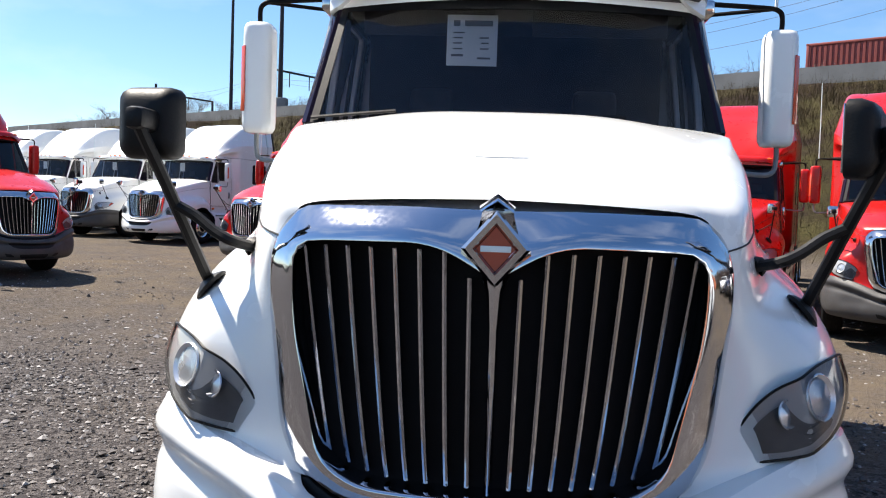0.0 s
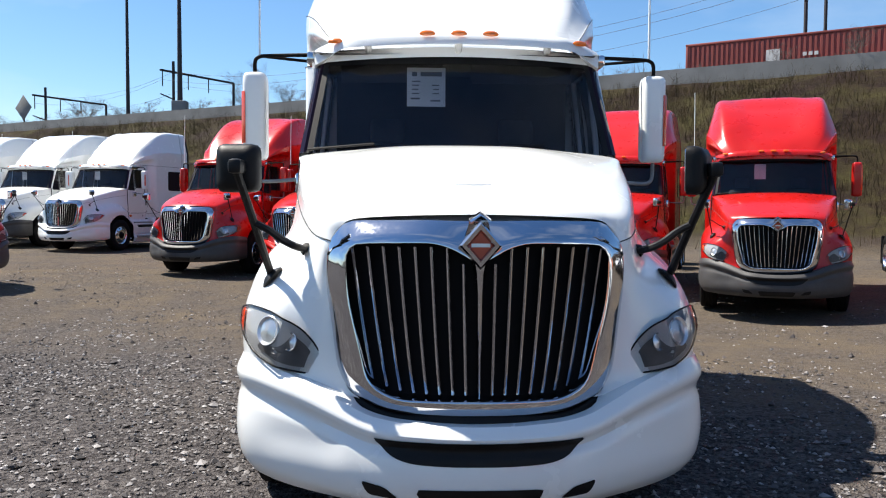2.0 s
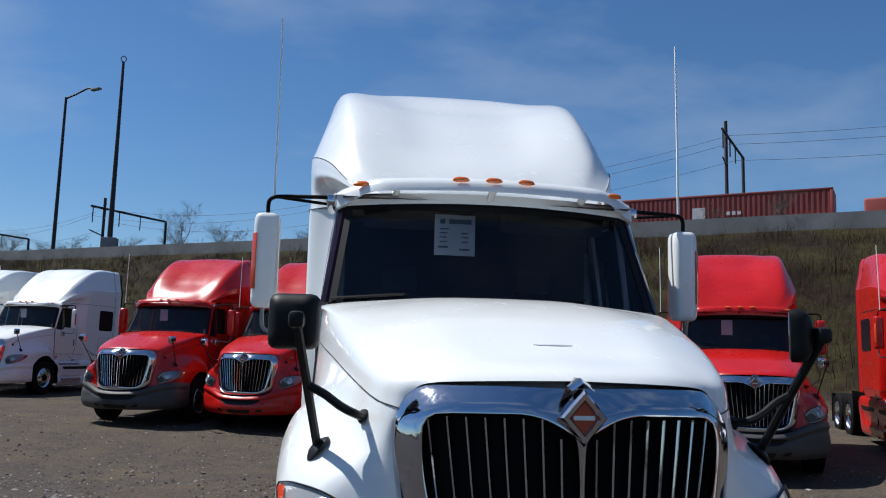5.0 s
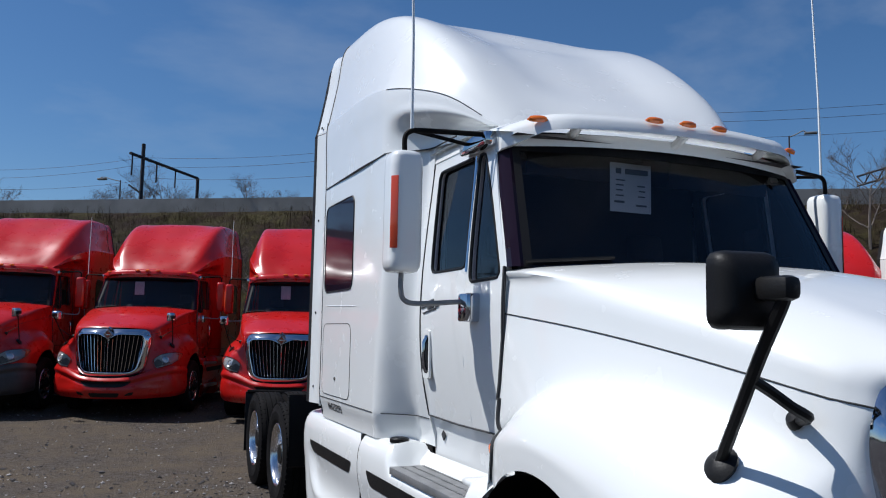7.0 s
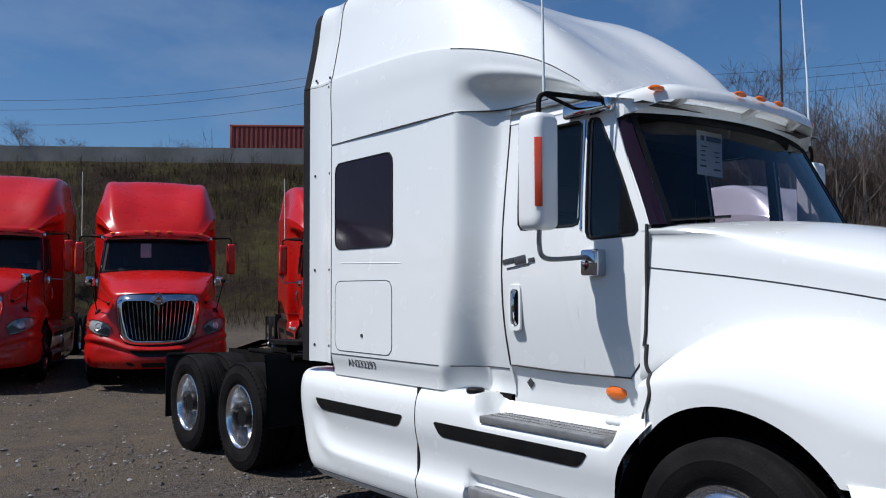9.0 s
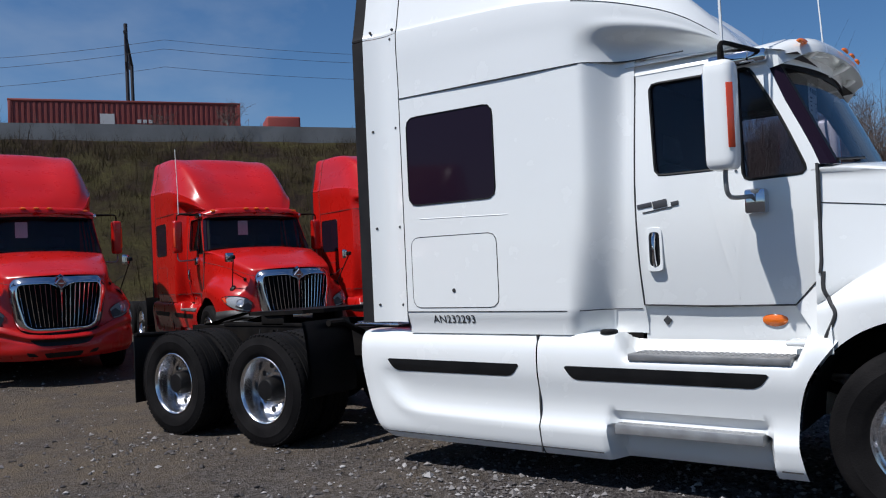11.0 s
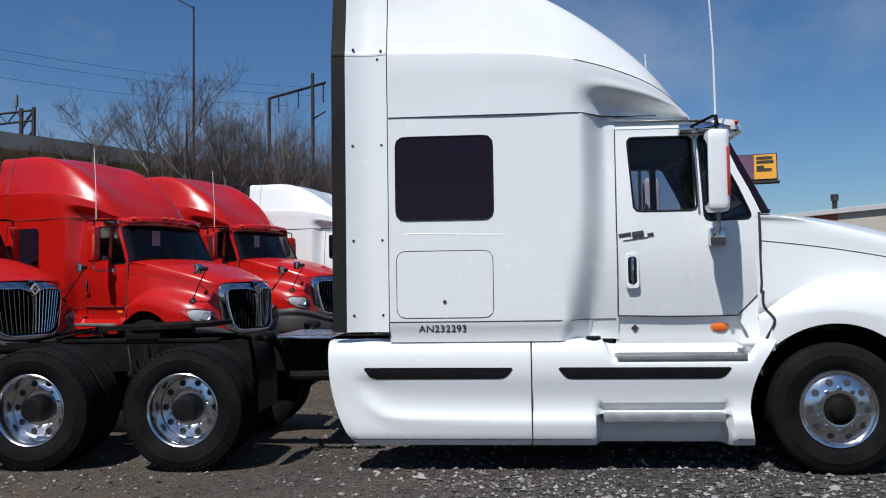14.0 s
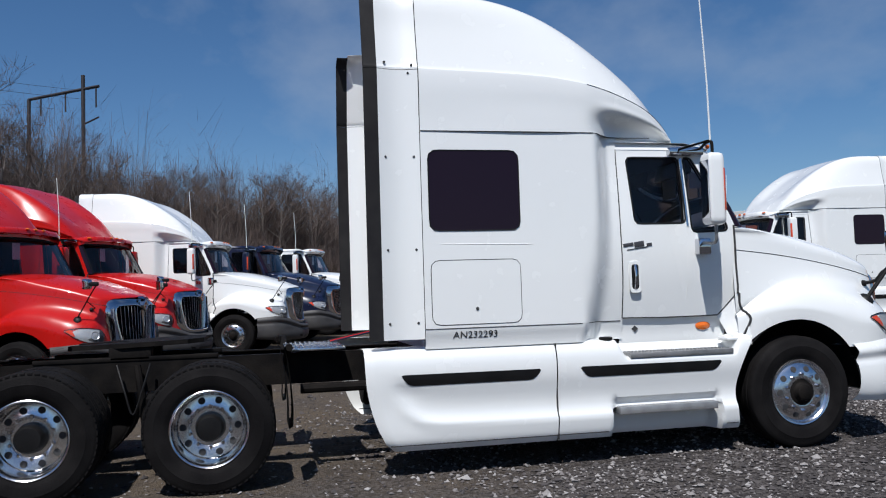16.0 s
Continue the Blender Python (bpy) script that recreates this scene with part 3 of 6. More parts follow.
        part("lamp_gasket", tube(edge + edge[:2], 0.0045, 6), BLACK, lamp)
        dark = rounded([(s * 0.735, 0.918), (s * 0.89, 0.937), (s * 1.06, 1.008), (s * 1.03, 1.04), (s * 0.93, 1.02), (s * 0.86, 1.085), (s * 0.79, 1.02)], 0.03, 3)
        part("lamp_bezel", pane(dark, lambda x, z: wing_skin(x, z, 0.007), 4, 36), LAMPSHADE, lamp, "dark inner bezel")
        turn_line = rounded([(s * 1.146, 1.176), (s * 1.182, 1.160), (s * 1.166, 1.085), (s * 1.146, 1.06)], 0.008, 3)
        part("turn_lamp", pane(turn_line, lambda x, z: wing_skin(x, z, 0.011), 4, 28), REDLENS, lamp, "orange-red turn lamp")
        for cx, cz, rr in ((0.985, 1.095, 0.074), (0.875, 1.05, 0.045)) if fine else ((0.98, 1.07, 0.07),):
            c = wing_skin(s * cx, cz, 0.006)
            bowl = lathe([(rr, 0.006), (rr * 0.94, 0.010), (rr * 0.75, 0.002), (rr * 0.4, -0.006 + 0.012), (0, 0.010)], 24)
            part("lamp_bowl", moved(bowl, Matrix.Translation(c) @ pose(0, 0, 0, 0, 0, -90 + (s * 38)) @ pose(0, 0, 0, 0, -12, 0)), REFLECTOR, lamp)
    # cab: doors, pillars, roof, scuttle
    for s in (-1, 1):
        def onto(y, z, d, s=s):
            return Vector((s * (cab_x(z) - d), y, z))
        dpanel = [(1.015, 1.235), (1.64, 1.235), (1.64, 2.775), (1.015, 2.775)]
        win = rounded([(1.00, 2.085), (1.505, 2.085), (1.545, 2.70), (1.02, 2.70)], 0.045, 5)
        fpanel = [(0.695, 1.235), (1.015, 1.235), (1.015, 2.775), (0.815, 2.775), (0.52, 2.05), (0.52, 1.40)]
        vent = rounded([(0.565, 2.01), (0.945, 2.00), (0.972, 2.70), (0.895, 2.70), (0.715, 2.37)], [0.06, 0.05, 0.02, 0.03, 0.25], 5)
        # the rear part carries the drop window, the front part the quarter light
        door = part("door", plate(dpanel, win, onto, 0.035), paint, top, "cab door with a fixed quarter light" if fine else "", 40)
        part("door_front_panel", plate(fpanel, [p if p.x < 0.985 else Vector((0.985, p.y)) for p in vent], onto, 0.035), paint, door, "", 40)
        part("door_lining", plate(dpanel, win, lambda y, z, d: onto(y, z, 0.045 + d), 0.02), LINER, door)
        part("door_lining", plate(fpanel, vent, lambda y, z, d: onto(y, z, 0.045 + d), 0.02), LINER, door)
        part("door_window", pane(win, lambda y, z: onto(y, z, 0.022), 4, 48), GLASS, door, "tinted side window").visible_shadow = False
        part("quarter_light", pane(vent, lambda y, z: onto(y, z, 0.018), 4, 40), GLASS, door, "tinted quarter light").visible_shadow = False
        for loop in (win, vent):
            ln = [onto(p.x, p.y, 0.004) for p in resampled(loop, 56)]
            part("window_gasket", tube(ln + ln[:2], 0.010, 6), BLACK, door)
        part("division_bar", tube([onto(0.985, 2.06, 0.0), onto(0.998, 2.70, 0.0)], 0.011, 6), CHROME if fine else BLACK, door)
        gap = [(1.64, 2.775), (1.65, 2.0), (1.645, 1.24), (1.2, 1.228), (0.69, 1.232), (0.525, 1.41), (0.512, 1.8), (0.512, 2.05)]
        fineline = []
        for a, b in zip(gap, gap[1:]):
            for k in range(8):
                fineline.append(onto(a[0] + (b[0] - a[0]) * k / 8, a[1] + (b[1] - a[1]) * k / 8, -0.001))
        part("door_gap", tube(fineline, 0.0055, 5), SEAM, door)
        part("door_front_gap", tube([(s * (max(hood_x(0.52, z), cab_x(z)) + 0.004), 0.52 + 0.010 * ease(1.5 - z, 0.0, 0.1), z) for z in [2.06 - 0.04 * k for k in range(17)]], 0.010, 6), SEAM, door)
        # sill under the door
        rows = [[(s * (0.958 + 0.035 * ease(z, 1.1, 1.24)), y, z) for y in (0.60, 0.75, 1.0, 1.3, 1.66)] for z in (0.90, 1.06, 1.14, 1.232)]
        sill = part("sill", loft(rows), paint, top)
        part("marker_lamp", moved(lathe([(0.0, 0.018), (0.5, 0.014), (0.9, 0.004), (1.0, 0.0)], 24), Matrix.Translation((s * 0.97, 0.825, 1.14)) @ Matrix.Diagonal((s, 0.075, 0.042, 1))), AMBER, sill, "amber marker lamp")
        part("fuel_diamond", moved(block((-0.003, -0.022, -0.022), (0.003, 0.022, 0.022), 0), pose(s * 0.97, 1.506, 1.135, 45)), SEAM, sill, "small dark diamond label")
        # gusset between sill and wing
        part("wing_gusset", loft([[(s * 1.0, 0.70, 1.232), (s * 1.035, 0.53, 1.41)], [(s * 1.0, 0.62, 1.10), (s * 1.10, 0.50, 1.28)], [(s * 1.06, 0.60, 0.98), (s * 1.17, 0.47, 1.12)], [(s * 1.06, 0.60, 0.94), (s * 1.19, 0.46, 0.96)]]), paint, top)
        zig = [(s * (max(hood_x(p.x, p.y), cab_x(p.y) if p.y > 1.3 else 0) + 0.003), p.x, p.y) for p in spline([(0.512, 1.43), (0.515, 1.33), (0.485, 1.265), (0.45, 1.205), (0.458, 1.155), (0.495, 1.08), (0.535, 0.99)], 24)]
        part("wing_gap", tube(zig, 0.012, 6), SEAM, top)
        # handle
        hm = Matrix.Translation((s * (cab_x(1.61) + 0.002), 1.53, 1.605))
        part("handle_bezel", moved(loft([[(s * d, p.x, p.y) for p in resampled(rounded([(-f * 0.055, -f2), (f * 0.055, -f2), (f * 0.055, f2), (-f * 0.055, f2)], 0.03), 32)] for d, f, f2 in ((-0.004, 1, 0.145), (0.010, 0.95, 0.142), (0.010, 0.66, 0.115), (-0.002, 0.6, 0.11))], True), hm), paint, door)
        part("handle_cup", moved(block((-0.004, -0.034, -0.11), (0.002, 0.034, 0.11), 0), hm), BLACK, door)
        part("door_handle", moved(tube([(s * 0.004, 0, 0.105), (s * 0.022, 0, 0.07), (s * 0.026, 0, 0), (s * 0.022, 0, -0.07), (s * 0.004, 0, -0.105)], [0.014, 0.013, 0.010, 0.013, 0.014], 8), hm), CHROME, door, "chrome pull handle")
        if fine:
            for k, (a, w, h, zz) in enumerate(((1.615, 0.10, 0.03, 0), (1.51, 0.095, 0.05, 0.004), (1.41, 0.05, 0.028, 0), (1.53, 0.2, 0.008, -0.034))):
                part("script_badge", moved(block((-0.003, -w / 2, -h / 2), (0.003, w / 2, h / 2), 0.001), Matrix.Translation((s * (cab_x(1.9) + 0.003), a - 0.03 , 1.895 + zz)) @ pose(0, 0, 0, -8, 0, 0)), SCRIPT, door, "dark name script as plain bars")
        # screen pillar
        rows = []
        for k in range(9):
            v = k / 8
            e = screen_point(s * 1.0, v)
            z = e.z
            rows.append([(s * (cab_x(z) - 0.0), 0.525 + 0.30 * ease(v, -0.2, 1.1) , z), (s * (abs(e.x) + 0.035), e.y + 0.02, z), (s * (abs(e.x) + 0.005), e.y - 0.012, z), (s * (abs(e.x) - 0.03), e.y - 0.004, z), (s * (abs(e.x) - 0.03), e.y + 0.05, z)])
        for row in rows:
            row.insert(1, tuple(p + (q - p) * 0.42 for p, q in zip(row[0], row[1])))
        pillar = part("screen_pillar", loft([row[:2] for row in rows]), paint, top)
        part("screen_return", loft([row[1:] for row in rows]), DARKGLASS, pillar, "dark wrapped edge of the windscreen")
    part("windscreen", loft([[screen_point(-0.985 + 1.97 * a / 24, 0.0 + v / 12) for a in range(25)] for v in range(13)]), GLASS, top, "dark tinted windscreen").visible_shadow = False
    part("screen_band", loft([[screen_point(-1 + 2 * a / 24, v, -0.004) for a in range(25)] for v in (0.90, 1.02)]), BLACK, top)
    for s in (-1, 1):
        part("screen_edge", loft([[screen_point(s * u, v / 12, -0.004) for u in (0.945, 1.0)] for v in range(13)]), BLACK, top)
    part("scuttle", loft([[(x, y, z) for x in (-1.0, -0.5, 0, 0.5, 1.0)] for y, z in ((0.60, 2.07), (0.30, 2.03), (0.25, 1.9))]), BLACK, top)
    for x0, x1 in ((-0.98, -0.55), (0.05, 0.55)):
        part("wiper", tube([screen_point(x0 + (x1 - x0) * k / 6, 0.035 + 0.05 * k / 6 * (1 if x0 < 0 else 1), -0.018) for k in range(7)], 0.009, 6), BLACK, top)
    rows = []
    for k in range(9):
        y = 0.70 + k * 0.125
        zz = 2.775 + 0.06 * ease(y, 0.7, 0.95)
        rows.append([(x, y - 0.12 * (1 - (x / 1.0)**2) * (1 - ease(y, 0.7, 1.2)), zz + 0.02 * (1 - x * x)) for x in (-1.02, -1.0, -0.7, -0.35, 0, 0.35, 0.7, 1.0, 1.02)])
    part("cab_roof", loft(rows), paint, top)
    for s in (-1, 1):
        rows = []
        for k in range(17):
            y = 0.80 + k * 0.056
            top_in = min(1.0, keyed(y, (0.92, 0.74), (1.2, 0.90), (1.5, 0.975), (1.72, 1.0)))
            if y < 0.92:
                top_in = 0.74
            rise = ease(y, 0.78, 1.05)
            rows.append([(s * 0.985, y, 2.760), (s * 1.004, y, 2.772), (s * (1.0 - 0.01 * rise), y, 2.79 + 0.03 * rise), (s * (0.35 * 0.985 + 0.65 * top_in), y, 2.80 + 0.055 * rise), (s * (top_in - 0.02), y, 2.805 + 0.085 * rise)])
        part("roof_side", loft(rows), paint, top, "", 60)
    part("roof_lining", loft([[(x, y, 2.755) for x in (-0.96, 0, 0.96)] for y in (0.62, 1.7)]), LINER, top)
    part("cab_floor", block((-0.95, 0.60, 0.98), (0.95, 1.66, 1.05), 0), LINER, top)
    part("cab_bulkhead", block((-1.0, 0.50, 1.0), (1.0, 0.54, 2.02), 0), LINER, top)
    # sun visor
    rows = []
    for k in range(33):
        u = -1 + k / 16
        x = u * 1.0
        back = 0.07 + 0.10 * u * u + 0.14 * max(0, abs(u) - 0.72) / 0.28
        drop = 0.035 * u * u + 0.05 * max(0, abs(u) - 0.8) / 0.2
        th = 0.9 - 0.45 * abs(u)**6
        fat = 0.045 * ease(abs(u), 0.78, 0.98)
        rows.append([(x, 0.72 + back * 0.4, 2.885 - drop), (x, 0.55 + back, 2.905 - drop), (x, 0.455 + back, 2.890 - drop), (x, 0.415 + back, 2.845 - drop), (x, 0.408 + back, 2.80 - drop - fat * 0.6),
                     (x, 0.43 + back, 2.800 - drop - fat + 0.02 * (1 - th)), (x, 0.47 + back, 2.83 - drop - fat * 1.6), (x, 0.60 + back, 2.85 - drop - fat * 1.9), (x, 0.72 + back * 0.4, 2.855 - drop - fat * 1.6)])
    visor = part("sun_visor", loft(rows, True, True), paint, top, "curved sun visor with five amber lamps" if fine else "", 45)
    for x in (-0.842, -0.213, 0, 0.213, 0.842):
        u = x
        back, drop = 0.07 + 0.10 * u * u + 0.14 * max(0, abs(u) - 0.72) / 0.28, 0.035 * u * u + 0.05 * max(0, abs(u) - 0.8) / 0.2
        lm = Matrix.Translation((x, 0.424 + back, 2.856 - drop)) @ pose(0, 0, 0, -38, 0, math.degrees(math.atan2(0.4 * u, 1.0)))
        part("marker_lamp", moved(lathe([(0.0, 0.016), (0.45, 0.0145), (0.8, 0.009), (1.0, -0.006)], 20), lm @ Matrix.Translation((0, -0.022, 0.004)) @ pose(0, 0, 0, 0, 0, -90) @ Matrix.Diagonal((1, 0.056, 0.021, 1))), AMBER, visor, "amber marker lamp")
    for x in (-0.62, 0.0, 0.62):
        part("visor_bracket", tube(spline([(x, 0.50 + 0.2 * x * x, 2.835), (x, 0.54 + 0.2 * x * x, 2.80), (x, 0.62 + 0.2 * x * x, 2.775), (x, 0.70 + 0.2 * x * x, 2.77)], 8), [0.03, 0.03, 0.028, 0.026, 0.025, 0.026, 0.028, 0.03, 0.03], 10), paint, visor)
    part("visor_strip", loft([[(u * 0.98, 0.62 + 0.14 * u * u - 0.02, z - 0.03 * u * u) for u in [-1 + k / 10 for k in range(21)]] for z in (2.735, 2.80)]), paint, visor)
    # sleeper
    ys = [1.64 + k * 0.02 for k in range(30)] + [2.3, 2.5, 2.8, 3.1, 3.495]
    rows = []
    for y in ys:
        half = [(sleeper_x(y, z), z) for z in (1.05, 1.10, 1.16, 1.205, 1.235, 1.5, 1.8, 2.1, 2.4, 2.7, 2.84, 2.88)]
        rows.append([(-x, y, z) for x, z in half] + [(x, y, z) for x, z in reversed(half)])
    sleeper = part("sleeper", loft(rows, True, True), paint, top, "tall sleeper compartment" if fine else "", 40)
    part("sleeper_curtain", block((-0.93, 1.60, 1.0), (0.93, 1.625, 2.80), 0), LINER, top)
    for s in (-1, 1):
        def skin(y, z, d=0.0, s=s):
            return Vector((s * (sleeper_x(y, z) + d), y, z))
        sw = rounded([(2.645, 2.035), (3.435, 2.035), (3.435, 2.715), (2.645, 2.715)], 0.075, 6)
        w = part("sleeper_window", pane(sw, lambda y, z: skin(y, z, 0.003), 3, 56), DARKGLASS, sleeper, "dark sleeper window with rounded corners")
        ln = [skin(p.x, p.y, 0.002) for p in resampled(sw, 60)]
        part("window_gasket", tube(ln + ln[:2], 0.006, 5), BLACK, w)
        hatch = rounded([(2.655, 1.245), (3.435, 1.245), (3.435, 1.785), (2.655, 1.785)], 0.075, 6)
        ln = [skin(p.x, p.y, 0.0005) for p in resampled(hatch, 60)]
        h = part("luggage_hatch", pane(hatch, lambda y, z: skin(y, z, 0.002), 3, 56), paint, sleeper)
        part("hatch_gap", tube(ln + ln[:2], 0.0035, 5), SEAM, h)
        part("hatch_lock", moved(lathe([(0.014, 0), (0.014, 0.008), (0.0, 0.009)], 14), Matrix.Translation(skin(3.047, 1.374)) @ Matrix.Diagonal((s, 1, 1, 1))), SEAM, h)
        for pts in ([(1.66 + k * 0.092, 1.214) for k in range(21)], [(3.50, 1.07 + k * 0.15) for k in range(13)]):
            part("panel_gap", tube([(s * (sleeper_x(min(y, 3.49), min(z, 2.8)) + 0.0005), y, z) for y, z in pts], 0.004, 5), SEAM, sleeper)
        # pressed line that runs on from the hatch top
        if fine:
            part("side_crease", tube([skin(2.48 + k * 0.085, 1.905 + 0.002 * k, -0.005) for k in range(12)], [0.001] + [0.008] * 10 + [0.001], 6), paint, sleeper)
        if fine and s < 0:
            lettering("AN232293", 0.088, sleeper, Matrix.Translation(skin(3.262, 1.130, 0.003)) @ Matrix(((0, -0.33, -0.944, 0), (-1, 0, 0, 0), (0, 0.944, -0.33, 0), (0, 0, 0, 1))), SEAM, "unit_number")
    # roof fairing
    ys = [0.95, 0.98, 1.02, 1.06] + [1.1 + k * 0.05 for k in range(40)] + [3.1, 3.3, 3.495]
    rows = []
    for y in ys:
        half = fairing_half(y)
        rows.append([(x, y, z) for x, z in half] + [(-x, y, z) for x, z in reversed(half[:-1])])
    fairing = part("roof_fairing", loft(rows, caps=True), paint, top, "swept roof fairing" if fine else "", 60)
    for s in (-1, 1):
        part("roof_seam", tube([(s * (max(sleeper_x(y, 2.86), keyed(y, (1.2, 0.90), (1.5, 0.975), (1.72, 1.03), (1.86, 1.15), (2.02, 1.222), (3.52, 1.225))) + 0.002), y, 2.879) for y in [1.30 + k * 0.0548 for k in range(41)]], 0.005, 5), SEAM, fairing)
        rim = [(x, z) for x, z in fairing_half(3.49) if x > 0.95]
        part("panel_gap", tube([(s * (x + 0.001), 3.499, z + 0.004) for x, z in rim], 0.004, 5), SEAM, fairing)
        # line along the fold, dark on the white tractor for the crease's shade
        line = [(s * (fairing_half(y)[17][0] + 0.001), y, fairing_half(y)[17][1]) for y in [1.1 + k * 0.08 for k in range(12)]]
        part("fairing_crease", tube(line, 0.0032, 5), SEAM if fine else paint, fairing)
        # side extenders with a rubber edge
        shoulder = [(x, z) for x, z in fairing_half(3.49) if z > 3.406 and x > 0.90]
        for za, zb in ((1.135, 3.40), (3.406, 4.115)):
            line = [(1.228, 3.406)] + [(x, z + 0.012) for x, z in shoulder] if zb > 4 else [(1.228, za), (1.228, 2.0), (1.228, zb)]
            def sheet(ya, yb, n, bow, drop, inset):
                rows = []
                for k in range(n + 1):
                    y = ya + (yb - ya) * k / n
                    b = bow * math.sin(math.pi * k / n)
                    out = [(s * (x - b - inset), y, z - (drop if z > 3.9 else 0)) for x, z in line]
                    back = [(s * (x - b - 0.03), y, z - (0.012 + drop if z > 3.9 else 0)) for x, z in reversed(line)]
                    rows.append(out + back)
                return loft(rows, True, True)
            ext = part("side_extender", sheet(3.502, 3.846, 10, 0.036, 0.0, 0.0), paint, top, "", 50)
            part("rubber_edge", sheet(3.846, 3.962, 2, 0.0, 0.03, 0.003), RUBBER, ext, "dark grey rubber edge", 50)
            if fine:
                spots = [(3.55, 3.44), (3.78, 3.46)] if zb > 4 else [(y, z) for y in (3.55, 3.79) for z in (1.27, 1.88, 2.66)] + [(3.58, 3.372)]
                for y, z in spots:
                    part("fixing", moved(lathe([(0.0, 0.006), (0.010, 0.005), (0.012, -0.004)], 10), Matrix.Translation((s * (1.228 - 0.036 * math.sin(math.pi * (y - 3.502) / 0.344)), y, z)) @ Matrix.Diagonal((s, 1, 1, 1))), SEAM, ext)
    # side skirts: rear half and front half, each side
    def skirt_x(z, y):
        rise = keyed(y, (2.37, 0.0), (3.2, 0.015), (3.5, 0.035), (3.62, 0.09), (3.70, 0.17), (3.78, 0.28)) * (1 - ease(z, 0.66, 0.85))
        zz = z if z < 0.34 else max(0.34, z - rise)
        base = keyed(zz, (0.22, 1.165), (0.27, 1.205), (0.33, 1.222), (0.42, 1.236), (0.45, 1.222), (0.50, 1.203), (0.60, 1.200), (0.72, 1.225), (0.80, 1.238), (0.92, 1.236), (1.00, 1.215), (1.05, 1.17), (1.065, 1.10))
        flat = keyed(z, (0.22, 1.165), (0.27, 1.205), (0.33, 1.222), (0.6, 1.225), (0.80, 1.236), (0.92, 1.234), (1.00, 1.215), (1.05, 1.17), (1.065, 1.10))
        f = ease(y, 3.66, 3.80)
        return base + (flat - base) * f
    zs = [0.22, 0.245, 0.27, 0.30, 0.33, 0.38, 0.42, 0.44, 0.455, 0.47, 0.50, 0.53, 0.56, 0.60, 0.66, 0.72, 0.76, 0.80, 0.86, 0.92, 0.96, 1.00, 1.03, 1.05, 1.06, 1.065]
    for s in (-1, 1):
        rows = []
        for z in zs:
            yb = keyed(z, (0.22, 3.77), (0.3, 3.85), (0.5, 3.94), (0.75, 3.995), (1.065, 4.01))
            rows.append([(s * (skirt_x(z, 2.37 + (yb - 2.37) * k / 30) - 0.02 * ease(2.37 + (yb - 2.37) * k / 30, yb - 0.05, yb)), 2.368 + (yb - 2.368) * k / 30, z) for k in range(31)])
        rows = rows + [[(s * 0.95, y, z) for _, y, z in rows[-1]]]
        rear = part("side_skirt", loft(rows), paint, top, "moulded side skirt" if fine else "")
        rows = []
        for z in zs:
            yf = keyed(z, (0.22, 0.63), (0.505, 0.665), (0.8, 0.60), (1.065, 0.42))
            row = []
            for k in range(73):
                y = yf + (2.357 - yf) * k / 72
                step = ease(y, 0.80, 0.865) * (1 - ease(y, 1.795, 1.87)) * ease(0.57 - z, 0.0, 0.06)
                x = skirt_x(z, y) - step * (0.05 + 0.12 * ease(0.47 - z, 0.0, 0.03)) - 0.03 * ease(0.62 - y, 0.0, 0.2)
                low = ease(y, 0.60, 0.67) * (1 - ease(y, 1.70, 1.80))
                row.append((s * x, y, z if z < 0.86 else z + low * ((0.86 + (z - 0.86) * 0.27) - z)))
            rows.append(row)
        tail = []
        for _, y, z in rows[-1]:
            low = ease(y, 0.60, 0.67) * (1 - ease(y, 1.70, 1.80))
            tail.append((s * (0.95 + 0.025 * low), y, z - 0.02 + low * 0.115))
        rows = rows + [[(s * 1.03, y, z) for _, y, z in rows[-1]], tail]
        front = part("side_skirt", loft(rows), paint, top, "moulded side skirt with entry steps" if fine else "")
        for sk, ya, yb, za in ((rear, 2.50, 3.72, 0.80), (front, 0.80, 2.16, 0.795)):
            sl = rounded([(ya + 0.07, za - 0.045), (yb - 0.07, za - 0.045), (yb, za + 0.05), (ya, za + 0.045)], [0.05, 0.05, 0.022, 0.022], 6)
            part("skirt_slot", pane(sl, lambda y, z: Vector((s * (skirt_x(z, y) + 0.003), y, z)), 3, 110), BLACK, sk, "black slot insert")
        # treads
        def tread(y0, y1, x0, x1, z):
            bm = block((s * x0, y0, z - (0.044 if z > 0.6 else 0.066)), (s * x1, y1, z), 0.006)
            if fine:
                for r in range(int((y1 - y0) / 0.036)):
                    for c in range(3):
                        block((s * (x0 + 0.012 + c * (x1 - x0 - 0.02) / 3), y0 + 0.012 + r * 0.036, z - 0.002), (s * (x0 + 0.026 + c * (x1 - x0 - 0.02) / 3), y0 + 0.034 + r * 0.036, z + 0.004), 0, 1, bm)
            return bm
        part("upper_step", tread(0.685, 1.685, 1.02, 1.243, 0.938), GALVANISED, front, "grey metal tread plate")
        part("lower_step", tread(0.86, 1.80, 1.06, 1.238, 0.478), BRIGHTPLATE, front, "grey metal tread plate")
        part("skirt_line", tube([(s * (skirt_x(0.272, 3.0) + 0.0005), 2.37 + 1.44 * k / 8, 0.272) for k in range(9)], 0.005, 5), SEAM, rear)
        for ya, yb in ((0.65, 0.77), (1.90, 2.355)):
            part("skirt_line", tube([(s * (skirt_x(0.272, ya) + 0.0005), ya, 0.272), (s * (skirt_x(0.272, yb) + 0.0005), yb, 0.272)], 0.005, 5), SEAM, front)
